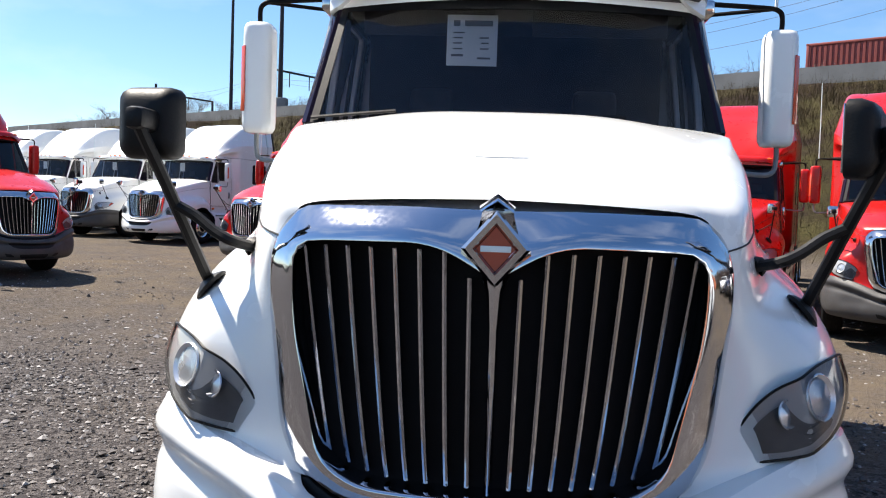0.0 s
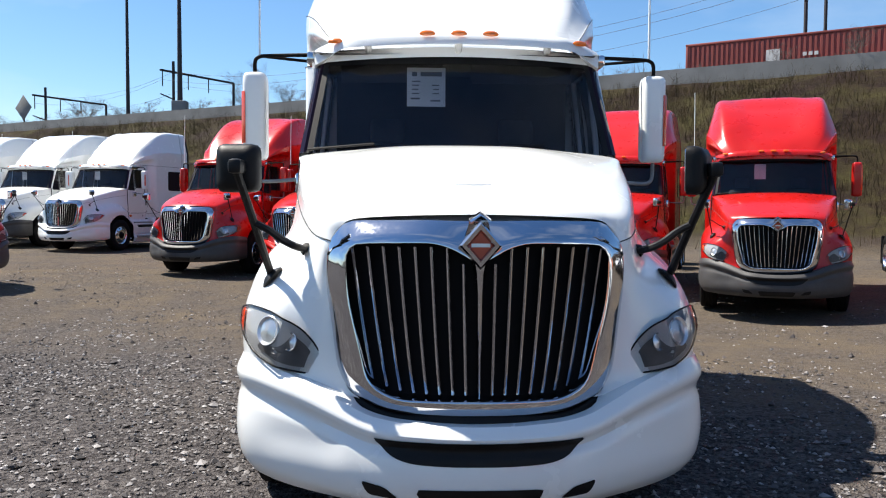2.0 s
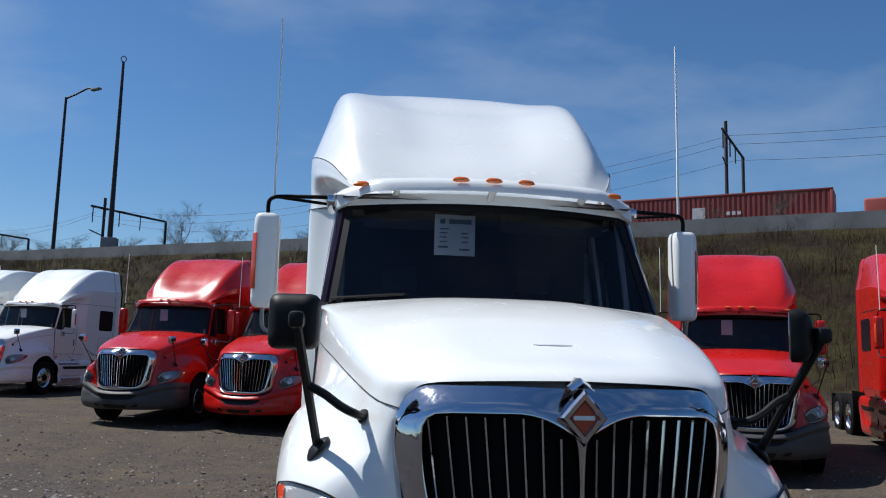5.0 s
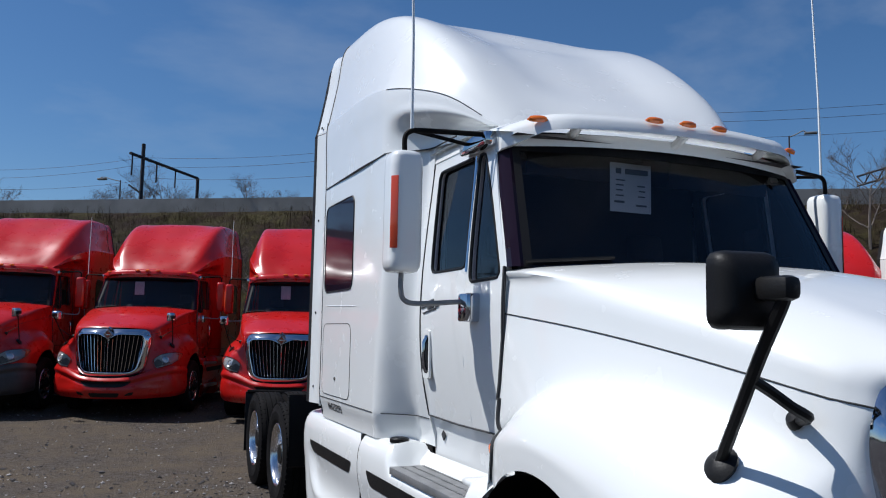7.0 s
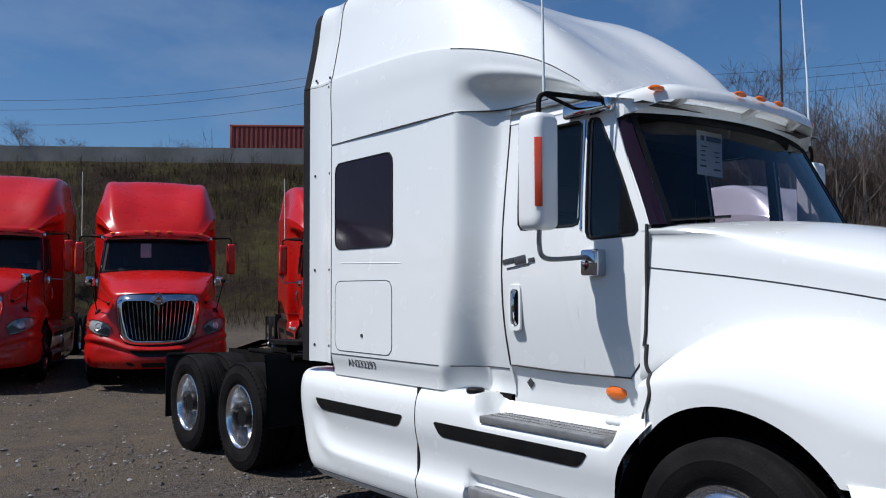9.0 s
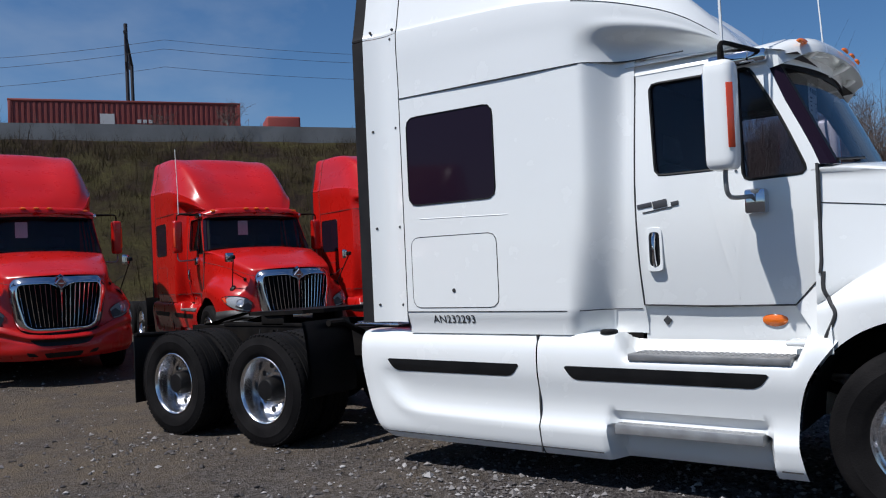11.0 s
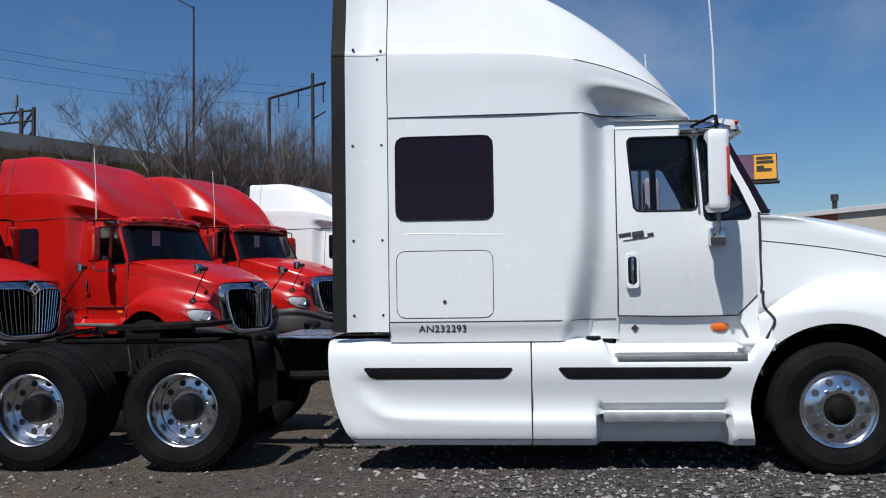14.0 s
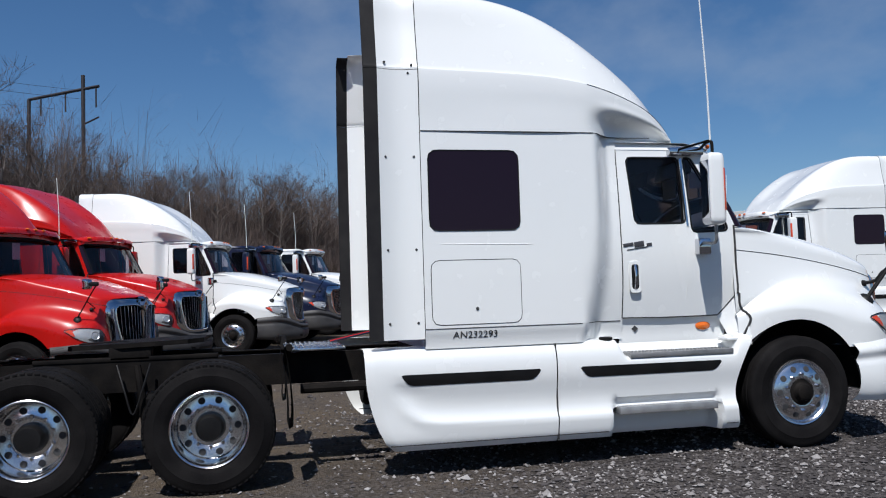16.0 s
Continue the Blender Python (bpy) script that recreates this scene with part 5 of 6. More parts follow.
def scatter_stones(n, xr, yr, size):
    xs, ys = rng.uniform(*xr, n), rng.uniform(*yr, n)
    lump = np.array([noise.noise(Vector((x * 0.8, y * 0.8, 7))) for x, y in zip(xs, ys)])
    tan = ys + 0.6 * xs + 3.0 * np.array([noise.noise(Vector((x * 0.35, y * 0.35, 2))) for x, y in zip(xs, ys)])
    keep = (lump + rng.uniform(-0.55, 0.75, n) > 0) & (rng.uniform(0, 1, n) > np.clip((tan - 1.0) / 6.0, 0, 0.86))
    xs, ys = xs[keep], ys[keep]
    n = len(xs)
    s = size * np.exp(rng.normal(0, 0.38, n))
    dirs = np.array([(1, 0, 0), (0, 1, 0), (-1, 0, 0), (0, -1, 0), (0, 0, 1), (0, 0, -1)], float)
    rad = s[:, None] * rng.uniform(0.55, 1.1, (n, 6))
    pts = dirs[None] * rad[:, :, None]
    pts[:, :, 2] *= 0.62
    pts += rng.normal(0, 0.12, pts.shape) * s[:, None, None]
    ang = rng.uniform(0, 6.28, n)
    ca, sa = np.cos(ang)[:, None], np.sin(ang)[:, None]
    px, py = pts[:, :, 0] * ca - pts[:, :, 1] * sa, pts[:, :, 0] * sa + pts[:, :, 1] * ca
    zs = np.array([ground_z(x, y) for x, y in zip(xs, ys)])
    verts = np.stack([px + xs[:, None], py + ys[:, None], pts[:, :, 2] + zs[:, None] + 0.25 * s[:, None]], -1).reshape(-1, 3)
    tri = np.array([(0, 1, 4), (1, 2, 4), (2, 3, 4), (3, 0, 4), (1, 0, 5), (2, 1, 5), (3, 2, 5), (0, 3, 5)])
    faces = (tri[None] + 6 * np.arange(n)[:, None, None]).reshape(-1, 3)
    me = bpy.data.meshes.new("loose_gravel")
    me.from_pydata(verts.tolist(), [], faces.tolist())
    me.materials.append(STONE)
    return tagged(new("loose_gravel", me), "loose grey crushed stone lying over the lot", "gravel", kind="stuff")


scatter_stones(70000, (-9, 5), (-3.5, 4.5), 0.0165)
scatter_stones(40000, (-10, 7), (4.5, 14), 0.017)

# ---- the white tractor and the rows of parked tractors ----
hero = tagged(tractor("white_tractor", WHITE, WHITE, True), "white highway tractor unit with a tall sleeper, parked on gravel", "truck")
tagged(window_sheet(hero), "printed white sale sheet behind the windscreen", "sheet")
model = tractor("parked_tractor", RED, RED, False)


def parked(x, y, rz, paint, bumper, label, day_cab=False, size=0.88):
    ob = copy_thing(model, pose(x, y, ground_z(x, y), 0, 0, rz))
    ob.scale = (size, size, size)
    for o in list(ob.children_recursive):
        kind = o.name.split(".")[0]
        if day_cab and kind in ("roof_fairing", "roof_seam", "fairing_crease", "side_extender", "rubber_edge", "sleeper", "sleeper_window", "luggage_hatch", "window_gasket", "hatch_gap", "hatch_lock", "panel_gap") and (o.parent is ob and kind in ("roof_fairing", "sleeper", "side_extender") or o.parent.name.split(".")[0] in ("roof_fairing", "sleeper", "side_extender", "sleeper_window", "luggage_hatch")):
            o["drop"] = 1
            continue
        if o.type == 'MESH' and o.material_slots and o.material_slots[0].material == RED:
            want = bumper if kind == "bumper" else paint
            if want != RED:
                o.material_slots[0].link = 'OBJECT'
                o.material_slots[0].material = want
    for o in [o for o in ob.children_recursive if "drop" in o]:
        bpy.data.objects.remove(o)
    return tagged(ob, label, "truck", "parked tractors in the lot")


REDDARK = "red tractor unit with a dark grey bumper, parked in a row"
REDRED = "all-red tractor unit with a chrome grille, parked in a row"
WHITEW = "white sleeper tractor unit with a white bumper, parked in a row"
for x, y, rz, paint, bumper, label in (
        (0.27, 11.75, -18.5, RED, RED, REDRED), (-2.3, 12.84, -21.0, RED, RED, REDRED), (-4.75, 13.3, -17.0, RED, DARKBUMPER, REDDARK),
        (3.34, 10.19, -20.9, RED, DARKBUMPER, REDDARK), (5.36, 7.72, -21.0, RED, DARKBUMPER, REDDARK), (9.0, 7.15, -22.0, RED, DARKBUMPER, REDDARK),
        (11.5, 5.15, -14.0, WHITE, DARKBUMPER, "white sleeper tractor unit with a dark bumper, parked in a row"),
        (-9.85, 19.4, -17.3, WHITE, WHITE, WHITEW), (-12.75, 21.0, -17.0, WHITE, DARKBUMPER, "white sleeper tractor unit with a dark bumper, parked in a row"), (-15.9, 22.4, -17.0, WHITE, DARKBUMPER, "white sleeper tractor unit with a dark bumper, parked in a row"), (-19.0, 24.0, -17.0, WHITE, WHITE, WHITEW),
        (-9.15, 10.0, 62.0, RED, DARKBUMPER, "red tractor unit with a dark grey bumper, parked across the lot")):
    parked(x, y, rz, paint, bumper, label)
for x, y in ((10.0, -6.1),):
    parked(x, y, 177.0, WHITE, WHITE, "white sleeper tractor unit parked facing the red row", size=1.0)
parked(14.4, 3.95, -20, BLUE, DARKBUMPER, "dark blue day-cab tractor unit parked in a row", True)
parked(17.2, 2.6, -20, WHITE, DARKBUMPER, "white day-cab tractor unit parked in a row", True)
for o in list(model.children_recursive) + [model]:
    bpy.data.objects.remove(o)


# ---- the railway on the bank ----
CONCRETE = mottled("weathered_concrete", (0.22, 0.22, 0.215), (0.14, 0.14, 0.135), 0.8, (0.8, 0.95), bump=0.2, fine=12)
CORTEN = mottled("dark_pole_steel", (0.016, 0.014, 0.018), (0.030, 0.026, 0.028), 1.2, (0.6, 0.8))
BOXRED = mottled("container_paint", (0.30, 0.045, 0.032), (0.24, 0.05, 0.04), 0.5, (0.5, 0.7))
PALE = node_material("pale_marking", (0.62, 0.60, 0.58), 0.7)
BARK = mottled("grey_brown_bark", (0.13, 0.105, 0.09), (0.20, 0.17, 0.15), 2, (0.85, 0.95))
TWIG = mottled("bare_twigs", (0.080, 0.055, 0.047), (0.135, 0.105, 0.090), 0.7, (0.85, 0.95))


def at(along, across, z=0.0):
    x, y = bank_xy(along, across)
    return Vector((x, y, z))


rows = []
for a in range(-130, 96, 2):
    z = crest(a)
    rows.append([at(a, 32.4, z - 0.4), at(a, 32.4, z + 0.62), at(a, 32.7, z + 0.62), at(a, 32.7, z - 0.4)])
wall = tagged(part("parapet", loft(rows, True, True), CONCRETE, None, "", 20), "low pale concrete parapet along the bank top", "wall", kind="structure")


def catenary(along, near_top, near=37.0, far=43.0):
    """A railway gantry: two steel posts and a beam, with hanging insulators."""
    top = tagged(new("railway_gantry"), "dark steel railway overhead-line gantry on the bank", "gantry", "overhead-line gantries")
    base = crest(along)
    top.matrix_basis = Matrix.Translation(at(along, near, base))
    o = at(along, near, base)
    def p(c, z):
        return at(along, c, z) - o
    part("post", tube([p(near, base - 0.5), p(near, near_top)], 0.11, 8), CORTEN, top)
    part("post", tube([p(far, base - 0.5), p(far, near_top - 0.9)], 0.11, 8), CORTEN, top)
    part("beam", tube([p(near - 1.2, near_top - 0.8), p(far, near_top - 0.9)], 0.09, 6), CORTEN, top)
    for c in (near - 1.0, near + 1.4, near + 3.4):
        part("insulator", tube([p(c, near_top - 0.85), p(c, near_top - 2.0)], 0.045, 6), CORTEN, top)
    part("arm", tube([p(near - 1.2, near_top - 2.6), p(near, near_top - 2.9)], 0.05, 6), CORTEN, top)
    return top


def along_of(az, eye, across):
    """Where a bearing from an eye meets a line parallel to the bank."""
    a = radians(az)
    d = Vector((math.sin(a), math.cos(a)))
    k = (across - Vector(eye).dot(ACROSS)) / d.dot(ACROSS)
    return (Vector(eye) + d * k).dot(ALONG)


GANTRIES = [(along_of(-23.7, (-0.3, -5.2), 37), 12.4), (along_of(-16.1, (-0.3, -5.2), 37), 13.0), (along_of(1.3, (-2.4, -3.4), 37), 12.2),
            (along_of(25.3, (-0.3, -5.2), 37), 13.7), (along_of(78.3, (-8.0, 4.7), 37), 14.7)]
for a, z in GANTRIES[:3]:
    catenary(a, z)
catenary(along_of(25.3, (-0.3, -5.2), 49), 17.1, 49.0, 55.5)
catenary(along_of(78.9, (-8.0, 4.7), 37), 14.9, 37.0, 41.4)
cable = tagged(new("overhead_cables"), "thin dark overhead railway cables", "cables")
for c, dz in ((36.0, -1.5), (38.4, -1.75), (37.0, -0.8)):
    for (a0, z0), (a1, z1) in zip(GANTRIES, GANTRIES[1:]):
        part("cable", tube([at(a0 + (a1 - a0) * k / 12, c, z0 + (z1 - z0) * k / 12 + dz - 0.8 * 4 * (k / 12) * (1 - k / 12)) for k in range(13)], 0.009, 4), CORTEN, cable)


def street_lamp(along, across, top_z, reach, side=1, slim=1.0):
    top = tagged(new("street_lamp"), "tall grey street lamp on a curved arm", "lamp", "street lamps")
    base = crest(along)
    o = at(along, across, base)
    top.matrix_basis = Matrix.Translation(o)
    h = top_z - base
    e = Vector((ALONG.x, ALONG.y, 0)) * side
    part("pole", tube([(0, 0, -0.5), (0, 0, h)], [0.15 * slim, 0.09 * slim], 8), CORTEN, top)
    part("arm", tube(spline([Vector((0, 0, h - 0.1)), Vector((0, 0, h + 0.1)) + e * reach * 0.4, Vector((0, 0, h + 0.35)) + e * reach * 0.8, Vector((0, 0, h + 0.2)) + e * reach], 12), 0.07 * slim, 6), CORTEN if slim == 1.0 else CONCRETE, top)
    part("lantern", moved(block((-0.45, -0.16, -0.1), (0.45, 0.16, 0.08), 0.06), Matrix.Translation(Vector((0, 0, h + 0.17)) + e * (reach + 0.3)) @ pose(0, 0, 0, 0, 0, -36)), CONCRETE, top)


street_lamp(along_of(-18.9, (-0.3, -5.2), 34), 34, 20.2, 3.0)
street_lamp(along_of(49.9, (-6.8, 0.5), 60), 60, 16.6, 1.2, 1, 0.6)
street_lamp(along_of(67.7, (-7.5, 1.94), 33.5), 33.5, 15.7, -2.1, 1, 0.5)
street_lamp(along_of(0.2, (-2.4, -3.4), 60), 60, 14.8, -2.2, 1, 0.6)
# a container lorry on the road along the bank top, hidden up to its deck by the parapet
def container_lorry(along, across):
    z = crest(along) - 0.02
    slope = math.atan2(crest(along + 6) - crest(along - 6), 12.0)
    top = tagged(new("container_lorry"), "red shipping container on a road lorry behind the parapet", "lorry")
    top.matrix_basis = Matrix.Translation(at(along, across, z)) @ Matrix.Rotation(-BANK, 4, 'Z') @ Matrix.Rotation(-slope, 4, 'Y')
    box = part("container", block((-6.1, -1.2, 1.25), (6.1, 1.2, 4.2), 0.02), BOXRED, top, "rust-red corrugated shipping container")
    rib = part("corrugation", block((-6.0, -1.235, 1.40), (-5.86, -1.198, 4.05), 0.012, 1), BOXRED, box)
    for k in range(1, 43):
        shared("corrugation", rib, Matrix.Translation((k * 0.2817, 0, 0)), box)
    for zz in (1.25, 4.08):
        part("side_rail", block((-6.12, -1.25, zz), (6.12, -1.19, zz + 0.13), 0.01), BOXRED, box)
    for x in (-6.1, 5.95):
        part("corner_post", block((x, -1.25, 1.25), (x + 0.15, -1.19, 4.2), 0.01), BOXRED, box)
    part("marking", block((-1.5, -1.262, 2.75), (-0.75, -1.255, 3.45), 0.0), PALE, box, "pale emblem as a plain shape")
    for k in range(3):
        part("marking", block((0.45 + k * 0.3, -1.262, 2.95), (0.65 + k * 0.3, -1.255, 3.15), 0.0), PALE, box)
    part("deck", block((-6.0, -1.15, 1.0), (6.3, 1.15, 1.24), 0.02), CORTEN, top)
    cabz = block((7.6, -1.2, 1.0), (9.6, 1.2, 3.5), 0.12, 3)
    part("cab", cabz, BOXRED, top, "red lorry cab")
    part("cab_hood", block((9.5, -1.0, 0.9), (11.2, 1.0, 2.1), 0.15, 3), BOXRED, top)
    for x in (-4.6, -3.4, 6.6, 7.8, 10.4):
        for y in (-1.0, 1.0):
            part("wheel", moved(lathe([(0.0, -0.15), (0.5, -0.15), (0.52, -0.1), (0.52, 0.1), (0.5, 0.15), (0.0, 0.15)], 20), Matrix.Translation((x, y, 0.52)) @ pose(0, 0, 0, 0, 0, 90)), TYRE, top)
    return top


container_lorry(-7.1, 46.3)
# a slim mast with a box at its foot
mast_a = along_of(-15.7, (-0.3, -5.2), 34)
mast = tagged(new("steel_mast"), "slim tall steel mast with a grey box at its foot", "mast")
mast.matrix_basis = Matrix.Translation(at(mast_a, 34, crest(mast_a)))
part("pole", tube([(0, 0, -0.5), (0, 0, 14.2)], [0.2, 0.09], 8), CORTEN, mast)
part("finial", tube([(0.18 * math.cos(k * 0.524), 0, 14.4 + 0.22 * math.sin(k * 0.524)) for k in range(13)], 0.035, 5), CORTEN, mast)
part("box", block((-0.5, -0.4, -0.3), (0.5, 0.4, 1.5), 0.03), CONCRETE, mast)
# diamond road sign seen from behind
sg = along_of(-24.9, (-0.3, -5.2), 33.5)
sign = tagged(new("road_sign"), "back of a grey diamond road sign on a post", "sign")
sign.matrix_basis = Matrix.Translation(at(sg, 33.5, crest(sg)))
part("post", tube([(0, 0, -0.3), (0, 0, 2.2)], 0.06, 6), CORTEN, sign)
part("panel", moved(block((-0.75, -0.02, -0.75), (0.75, 0.02, 0.75), 0.01), pose(0, -0.1, 2.0, 0, 45, -30)), CONCRETE, sign)

# truss over a road behind the bank
ga, gb = at(along_of(53.9, (-7.5, 1.9), 75), 75), at(along_of(58.4, (-7.5, 1.9), 66), 66)
truss = tagged(new("sign_gantry"), "steel lattice sign gantry over a road behind the bank", "gantry")
truss.matrix_basis = Matrix.Translation((gb.x, gb.y, 0))
A, B = Vector((ga.x - gb.x, ga.y - gb.y, 0)), Vector((0, 0, 0))
for z in (15.3, 16.15):
    part("chord", tube([A + Vector((0, 0, z)), B + Vector((0, 0, z))], 0.10, 5), CORTEN, truss)
for k in range(10):
    part("lattice", tube([A.lerp(B, k / 10) + Vector((0, 0, 15.3 if k % 2 else 16.15)), A.lerp(B, (k + 1) / 10) + Vector((0, 0, 16.15 if k % 2 else 15.3))], 0.06, 5), CORTEN, truss)
for f in (0.0, 0.14):
    part("post", tube([B.lerp(A, f) + Vector((0, 0, 4)), B.lerp(A, f) + Vector((0, 0, 16.4))], 0.17, 6), CORTEN, truss)
for z0, z1 in ((16.2, 14.6), (14.6, 13.0), (13.0, 11.4)):
    part("brace", tube([B + Vector((0, 0, z0)), B.lerp(A, 0.14) + Vector((0, 0, z1))], 0.09, 5), CORTEN, truss)
part("lantern", block((-0.12 + A.x * 0.2, A.y * 0.2 - 0.12, 16.6), (0.12 + A.x * 0.2, A.y * 0.2 + 0.12, 17.6), 0.03), CONCRETE, truss, "pale camera or lamp on a short stem")
part("stem", tube([A * 0.2 + Vector((0, 0, 16.1)), A * 0.2 + Vector((0, 0, 16.7))], 0.05, 5), CORTEN, truss)


# ---- trees and brush ----
def bare_tree(name, height, seed, spread=0.42):
    """A leafless tree: tapered trunk, limbs, and a crown of fine twigs."""
    rnd = random.Random(seed)
    top = new(name)
    limbs, twigs = bmesh.new(), bmesh.new()
    def grow(p, d, length, r, level):
        pts, q, v = [p], p.copy(), d.copy()
        for _ in range(4):
            v = (v + Vector((rnd.uniform(-1, 1), rnd.uniform(-1, 1), rnd.uniform(-0.3, 0.8))) * 0.16).normalized()
            q = q + v * length / 4
            pts.append(q.copy())
        tube(pts, [r, r * 0.86, r * 0.72, r * 0.6, r * 0.45], 5 if level < 2 else 3, limbs if level < 2 else twigs)
        if level >= 4:
            return
        for _ in range((7, 6, 5, 4)[level]):
            k = rnd.uniform(0.35 if level else 0.3, 1.0)
            i = min(3, int(k * 4))
            at_p = pts[i].lerp(pts[i + 1], k * 4 - i)
            side = Vector((rnd.uniform(-1, 1), rnd.uniform(-1, 1), rnd.uniform(-0.1, 0.5))).normalized()
            nd = (v * (1 - spread) + side * spread * 1.3 + Vector((0, 0, 0.12))).normalized()
            grow(at_p, nd, length * rnd.uniform(0.45, 0.68), max(r * (1 - 0.55 * k) * 0.6, 0.008), level + 1)
    grow(Vector((0, 0, -0.3)), Vector((0, 0, 1)), height * 0.55, height * 0.012 + 0.015, 0)
    part("trunk", limbs, BARK, top)
    part("crown", twigs, TWIG, top, "fine bare twigs")
    return tagged(top, "leafless grey-brown tree on the scrubby bank", "tree", "bare trees on the bank")


TREES = [bare_tree("bare_tree", 8.0, 11, 0.58), bare_tree("bare_tree", 9.0, 23, 0.50), bare_tree("bare_tree", 7.0, 37, 0.66)]
HEIGHTS = [max(v.co.z for o in t.children for v in o.data.vertices) for t in TREES]
rnd = random.Random(4)


def plant(k, a, c, top_z):
    """A copy of one of the trees on the bank, as tall as asked."""
    x, y = bank_xy(a, c)
    g = ground_z(x, y)
    s = max(0.25, (top_z - g) / HEIGHTS[k % 3])
    t = copy_thing(TREES[k % 3], pose(x, y, g, 0, 0, rnd.uniform(0, 360)))
    t.scale = (s, s, s)
    return t


plant(0, 7.4, 28.2, 9.2)
plant(1, 9.9, 28.0, 10.6)
plant(2, 8.9, 30.0, 8.6)
plant(1, 11.4, 27.6, 11.0)
for k in range(64):
    a = 12.3 + 0.62 * k
    tall = keyed(a, (12, 9.9), (17, 9.5), (20, 8.1), (25, 9.1), (32, 9.5), (40, 8.6), (60, 6.5))
    plant(k + k // 3, a, rnd.uniform(26.0, 31.0), tall - rnd.uniform(0.0, 1.6) ** 1.3)
# two pale dead trees low on the bank
for a, c, h in ((-13.4, 22.4, 5.2), (-23.5, 22.6, 4.6)):
    plant(2, a, c, h)
for az in (-21, -19.5, -11.5, -9.5, -8.0, -3, 1.5, 7.5, 8.7, 12.8, 14):
    a = along_of(az, (-1.5, -4.5), 48)
    x, y = bank_xy(a, 48 + rnd.uniform(-3, 6))
    s = rnd.uniform(0.5, 0.75)
    t = copy_thing(TREES[rnd.randrange(3)], pose(x, y, crest(a) - 0.2, 0, 0, rnd.uniform(0, 360)))
    t.scale = (s * 1.3, s * 1.3, s)
# low bushes along the bank top, in clumps
for k in range(44):
    a = -78 + 1.9 * k + rnd.uniform(-0.8, 0.8)
    if rnd.random() < 0.3:
        continue
    c = rnd.uniform(33.2, 35.5)
    x, y = bank_xy(a, c)
    s = rnd.uniform(0.18, 0.32)
    t = copy_thing(TREES[rnd.randrange(3)], pose(x, y, crest(a) - 0.35, 0, 0, rnd.uniform(0, 360)))
    t.scale = (s * 1.35, s * 1.35, s)
    tagged(t, "low leafless bush on the bank top", "bush", "bare bushes on the bank")
for o in TREES:
    for q in list(o.children_recursive) + [o]:
        bpy.data.objects.remove(q)


def brush(n, seed, a_range, c_range, h):
    """Dry stems in tufts over the bank."""
    g = np.random.default_rng(seed)
    verts, faces = [], []
    for _ in range(n):
        a, c = g.uniform(*a_range), g.uniform(*c_range)
        x, y = bank_xy(a, c)
        if noise.noise(Vector((x * 0.15, y * 0.15, 9))) + g.uniform(-0.5, 0.5) < -0.15:
            continue
        z = ground_z(x, y) - 0.1
        hh = h * math.exp(g.normal(0, 0.3))
        for _ in range(13):
            dx, dy = g.normal(0, 0.34, 2) * hh
            bx, by = x + g.normal(0, 0.28), y + g.normal(0, 0.28)
            w = 0.005 + 0.005 * g.uniform()
            t = g.uniform(0, 6.28)
            i = len(verts)
            verts += [(bx - w * math.cos(t), by - w * math.sin(t), z), (bx + w * math.cos(t), by + w * math.sin(t), z),
                      (bx + dx, by + dy, z + hh * g.uniform(0.6, 1.2))]
            faces.append((i, i + 1, i + 2))
    me = bpy.data.meshes.new("dry_brush")
    me.from_pydata(verts, [], faces)
    m = mottled("dry_brush_stems", (0.028, 0.019, 0.010), (0.062, 0.047, 0.022), 0.35, (0.85, 0.95), spec=0.1)
    me.materials.append(m)
    return tagged(new("dry_brush", me), "tangled dry brown brush over the bank", "brush", kind="stuff")


brush(15000, 8, (-60, 45), (20.8, 32.0), 0.42)
brush(3500, 9, (30, 95), (20.8, 33), 0.75)


def thicket(n, seed, a_range, c_range, h, material=None):
    """Tall saplings with fine side twigs, standing close together."""
    g = np.random.default_rng(seed)
    verts, faces = [], []
    def blade(p, q, w):
        t, i = g.uniform(0, 3.14), len(verts)
        d = np.array((math.cos(t) * w, math.sin(t) * w, 0))
        verts.extend([tuple(p - d), tuple(p + d), tuple(q + d * 0.35), tuple(q - d * 0.35)])
        faces.append((i, i + 1, i + 2, i + 3))
    for _ in range(n):
        a, c = g.uniform(*a_range), g.uniform(*c_range)
        x, y = bank_xy(a, c)
        hh = h * math.exp(g.normal(0, 0.28))
        for _ in range(3):
            p = np.array((x + g.normal(0, 0.2), y + g.normal(0, 0.2), ground_z(x, y) - 0.1))
            q = p + np.array((*(g.normal(0, 0.10, 2) * hh), hh * g.uniform(0.75, 1.1)))
            blade(p, q, 0.014)
            for _ in range(9):
                m = p + (q - p) * g.uniform(0.25, 0.98)
                blade(m, m + np.array((*(g.normal(0, 0.16, 2) * hh), hh * g.uniform(0.08, 0.3))), 0.006)
    me = bpy.data.meshes.new("sapling_thicket")
    me.from_pydata(verts, [], faces)
    me.materials.append(material or TWIG)
    return tagged(new("sapling_thicket", me), "dense thicket of bare brown saplings on the bank", "brush", kind="stuff")


thicket(3000, 12, (11.5, 75), (24.0, 31.5), 1.7)
thicket(700, 15, (-55, 12), (21.5, 31.5), 0.6, bpy.data.materials["dry_brush_stems"])
thicket(420, 14, (-80, 8), (33.0, 36.0), 0.8)
thicket(700, 13, (11.5, 60), (27, 31.5), 3.0)
brush(1200, 10, (-100, -60), (20.8, 32.0), 0.5)

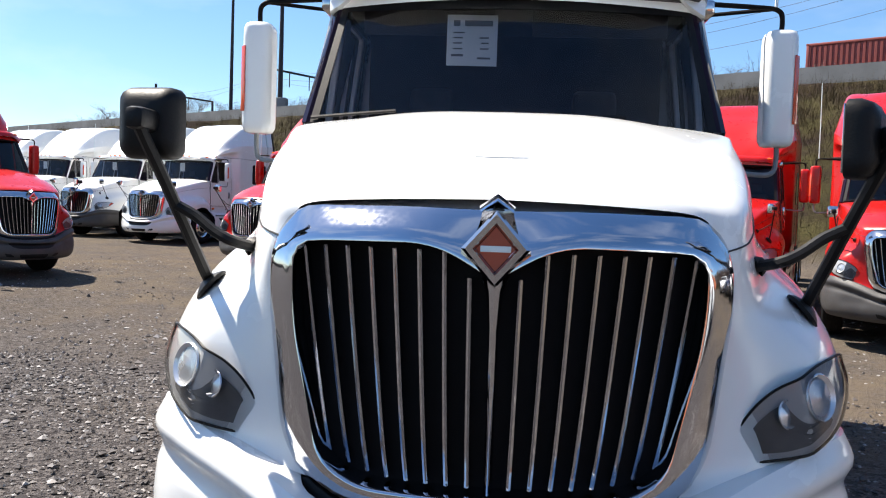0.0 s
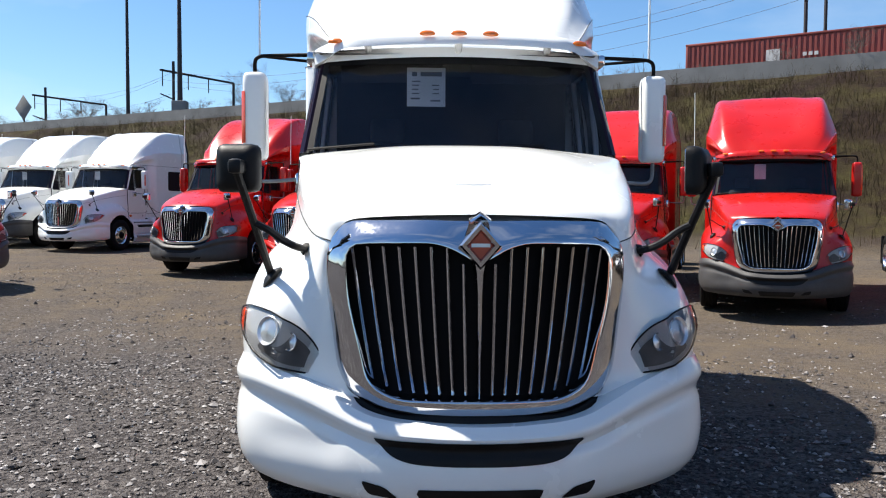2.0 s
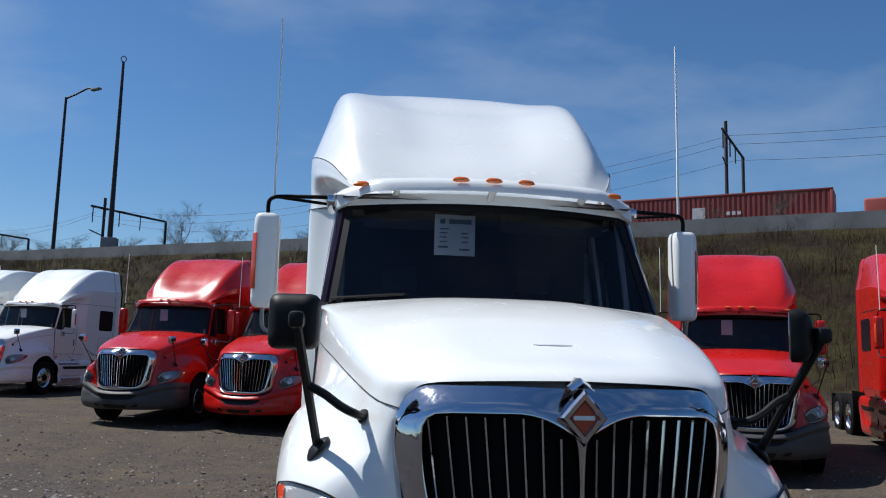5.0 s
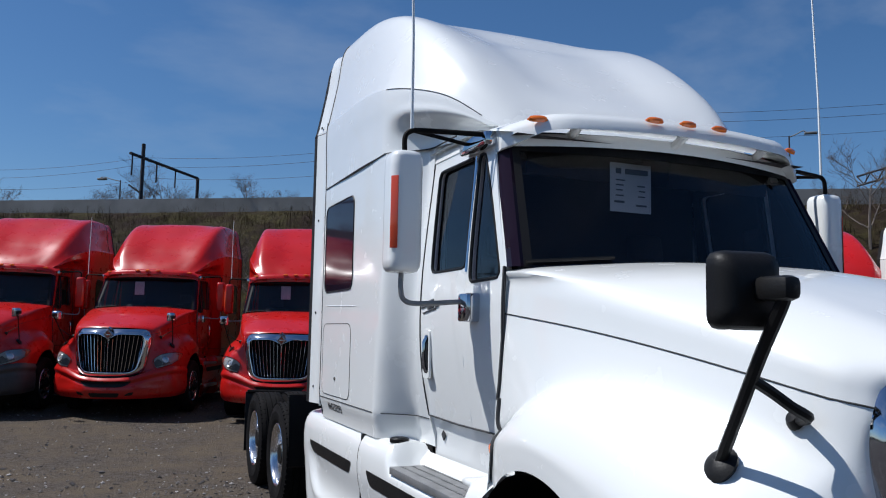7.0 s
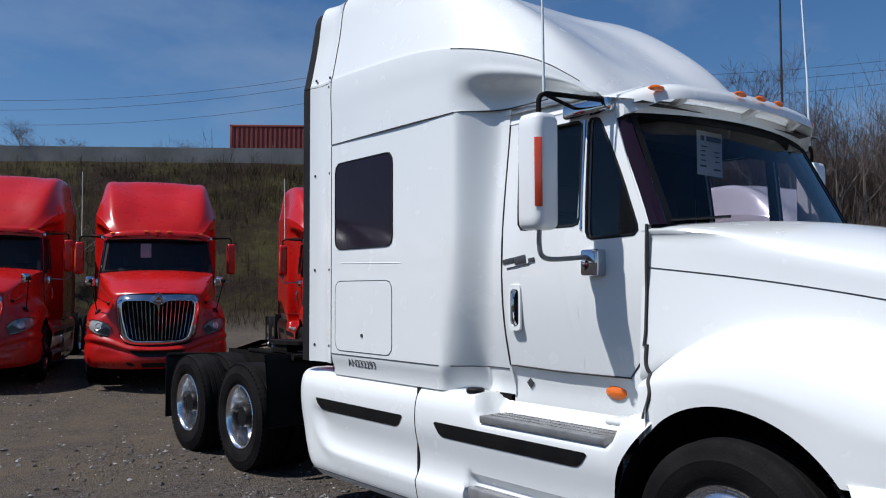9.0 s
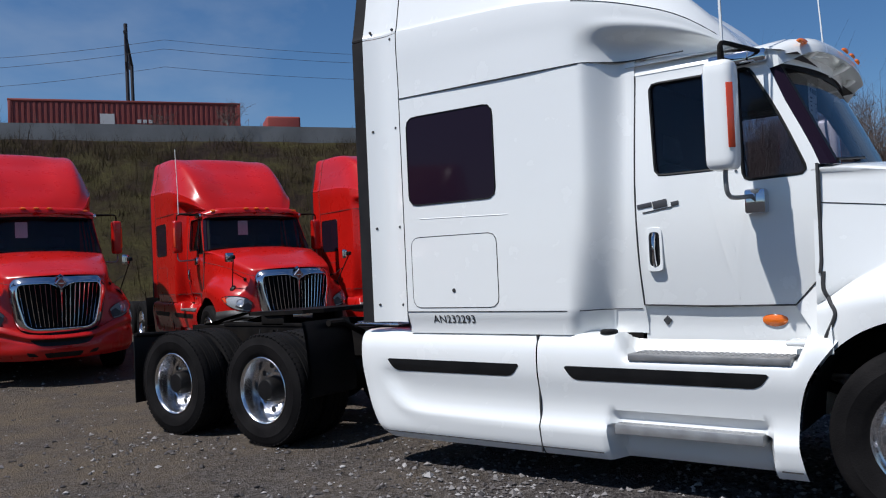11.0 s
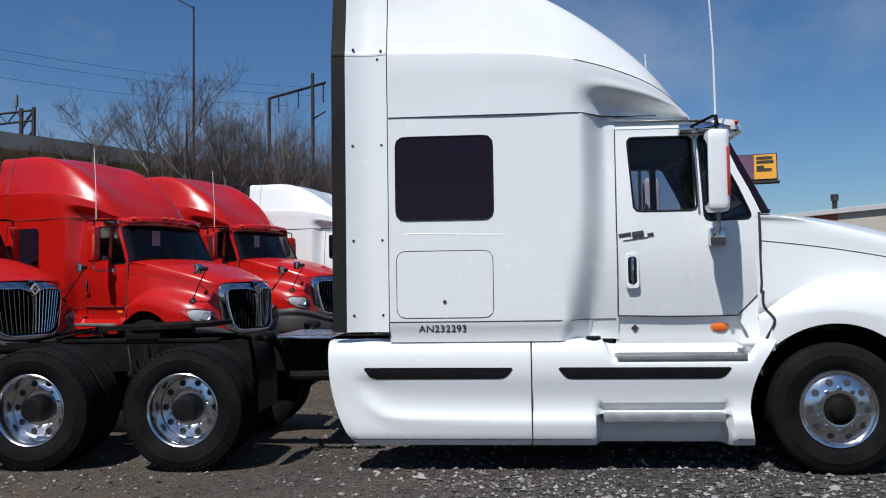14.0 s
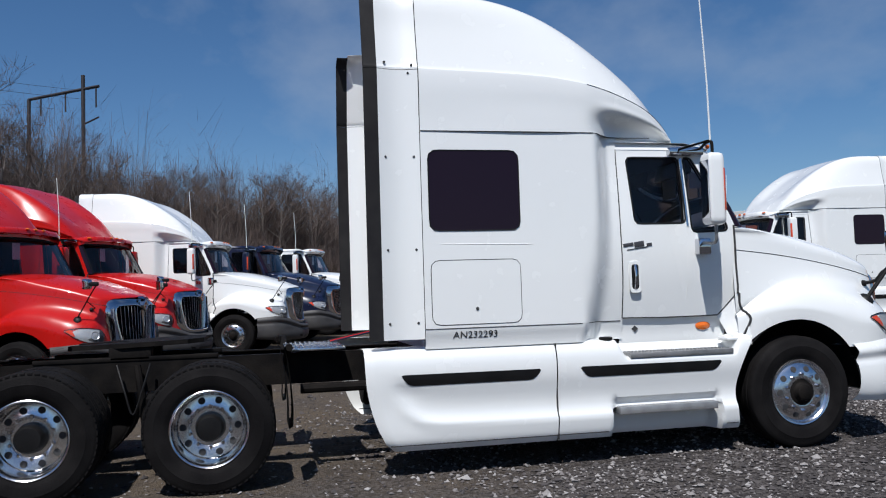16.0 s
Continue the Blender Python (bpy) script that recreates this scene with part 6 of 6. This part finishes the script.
# ---- the far side of the lot: a low hall, hoardings, a wire-frame tower ----
ORANGE = mottled("orange_brick_cladding", (0.50, 0.16, 0.07), (0.42, 0.13, 0.06), 0.4, (0.8, 0.9))
CREAM = mottled("cream_cladding", (0.62, 0.56, 0.46), (0.55, 0.50, 0.42), 0.4, (0.8, 0.9))
hall = tagged(new("warehouse"), "long low orange and cream warehouse with a flat roof", "building")
hall.matrix_basis = pose(57.4, -10.3, 0, 0, 0, -62.2)
def wall_run(y0, y1, material, name):
    part(name, block((0, y1, 0), (0.4, y0, 5.45), 0), material, hall, "", 0)
wall_run(0, -15.3, ORANGE, "wall_panel")
wall_run(-15.32, -18.8, CREAM, "wall_panel")
wall_run(-18.82, -34, ORANGE, "wall_panel")
wall_run(-34.02, -37.4, CREAM, "wall_panel")
wall_run(-37.42, -56, ORANGE, "wall_panel")
part("side_wall", block((0.4, -0.4, 0), (30, 0, 5.45), 0), ORANGE, hall, "", 0)
part("side_wall", block((0.4, -56, 0), (30, -55.6, 5.45), 0), ORANGE, hall, "", 0)
roof = part("roof", block((-0.2, -56.2, 5.45), (30, 0.25, 5.75), 0.02), PALE, hall, "pale roof edge", 0)
part("roof_vent", tube([(0.8, -14.4, 5.7), (0.8, -14.4, 6.4)], [0.15, 0.15], 10), CORTEN, roof)
part("vent_cowl", tube([(0.8, -14.4, 6.35), (0.8, -14.4, 6.75)], [0.23, 0.23], 10), CORTEN, roof)
part("roof_fan", tube([(1.6, -18.2, 5.7), (1.6, -18.2, 6.1), (1.6, -18.2, 6.15), (1.6, -18.2, 6.5)], [0.4, 0.4, 0.6, 0.6], 14), BOXRED, roof)
for k in range(4):
    part("loading_door", block((-0.06, -23.0 - k * 8.0, 0), (0.02, -19.8 - k * 8.0, 3.6), 0.01), CONCRETE, hall)

PURPLE = mottled("printed_purple_poster", (0.10, 0.05, 0.11), (0.16, 0.08, 0.12), 0.3, (0.6, 0.8))
YELLOW = node_material("printed_yellow_poster", (0.75, 0.36, 0.03), 0.7)
REDINK = node_material("printed_red", (0.55, 0.05, 0.03), 0.7)
DARKINK = node_material("printed_black", (0.03, 0.03, 0.03), 0.7)
def bearing(az, d, eye=(-7.5, 1.9)):
    a = radians(az)
    return Vector((eye[0] + d * math.sin(a), eye[1] + d * math.cos(a), 0))
board = tagged(new("billboard"), "large purple and yellow roadside billboard on a steel post", "billboard")
c = bearing(105.05, 88)
board.matrix_basis = pose(c.x, c.y, 0.12, 0, 0, -105)
def flat(name, x0, x1, z0, z1, y, material, parent):
    return part(name, block((x0, y, z0), (x1, y + 0.05, z1), 0), material, parent, "", 0)
bd = part("board", block((-3.5, 0, 11.3), (3.55, 0.35, 14.05), 0.03), CORTEN, board)
flat("poster", -3.4, 1.35, 11.5, 13.95, -0.06, PURPLE, bd)
flat("poster", 1.36, 3.45, 11.5, 13.95, -0.06, YELLOW, bd)
flat("print_band", -2.4, 0.2, 13.1, 13.5, -0.12, REDINK, bd)
flat("print_panel", -2.2, 0.0, 12.2, 12.95, -0.12, DARKINK, bd)
for x in (-1.6, -1.15, -0.7):
    flat("print_bar", x, x + 0.35, 12.35, 12.75, -0.18, PALE, bd)
for z0, x1 in ((13.5, 3.1), (13.1, 3.2), (12.6, 2.3), (12.3, 3.0)):
    flat("print_bar", 1.6, x1, z0, z0 + 0.25, -0.12, DARKINK, bd)
part("walkway", block((-3.7, -0.9, 11.0), (3.7, 0.3, 11.2), 0.02), CORTEN, board)
part("post", tube([(0.2, 0.2, 0), (0.2, 0.2, 11.2)], 0.42, 12), CORTEN, board)
small = tagged(new("shop_sign"), "white and green shop sign board on posts", "sign")
c = bearing(104.95, 96)
small.matrix_basis = pose(c.x, c.y, 0, 0, 0, -104.5)
GREEN = node_material("printed_green", (0.08, 0.42, 0.30), 0.6)
part("board", block((-2.35, 0, 8.7), (0.2, 0.2, 9.65), 0.02), PAPER, small)
part("board", block((0.22, 0, 8.72), (2.35, 0.2, 9.6), 0.02), GREEN, small)
for x in (-2, 2):
    part("post", tube([(x, 0.1, 0), (x, 0.1, 8.8)], 0.15, 8), CORTEN, small)
tower = tagged(new("gantry_frame"), "open square frame of dark steel posts", "frame")
c = bearing(99.0, 62, (-6.9, 0.9))
tower.matrix_basis = pose(c.x, c.y, 0, 0, 0, -97.2)
for x in (-1.5, 1.5):
    part("post", tube([(x, 0, 0), (x, 0, 10.6)], 0.12, 6), CORTEN, tower)
for z in (6.4, 10.1):
    part("beam", tube([(-1.5, 0, z), (1.5, 0, z + 0.2)], 0.10, 6), CORTEN, tower)
# added wooded backdrop ring, closes the distance and gives the chrome something to reflect
far = []
for k in range(145):
    a = 2 * math.pi * k / 144
    far.append((a, 7 + 3.5 * noise.noise(Vector((math.cos(a) * 6, math.sin(a) * 6, 1))) + 1.6 * noise.noise(Vector((math.cos(a) * 25, math.sin(a) * 25, 4)))))
skyline = part("far_woods", loft([[(260 * math.cos(a), 260 * math.sin(a), -1) for a, h in far], [(260 * math.cos(a), 260 * math.sin(a), h * 0.8) for a, h in far], [(263 * math.cos(a), 263 * math.sin(a), h) for a, h in far]]), mottled("far_woods", (0.055, 0.045, 0.038), (0.10, 0.08, 0.065), 0.05, (0.9, 1.0), fine=0.6), None)
tagged(skyline, "added backdrop ring of brown woods for the chrome to reflect", "woods", kind="stuff")
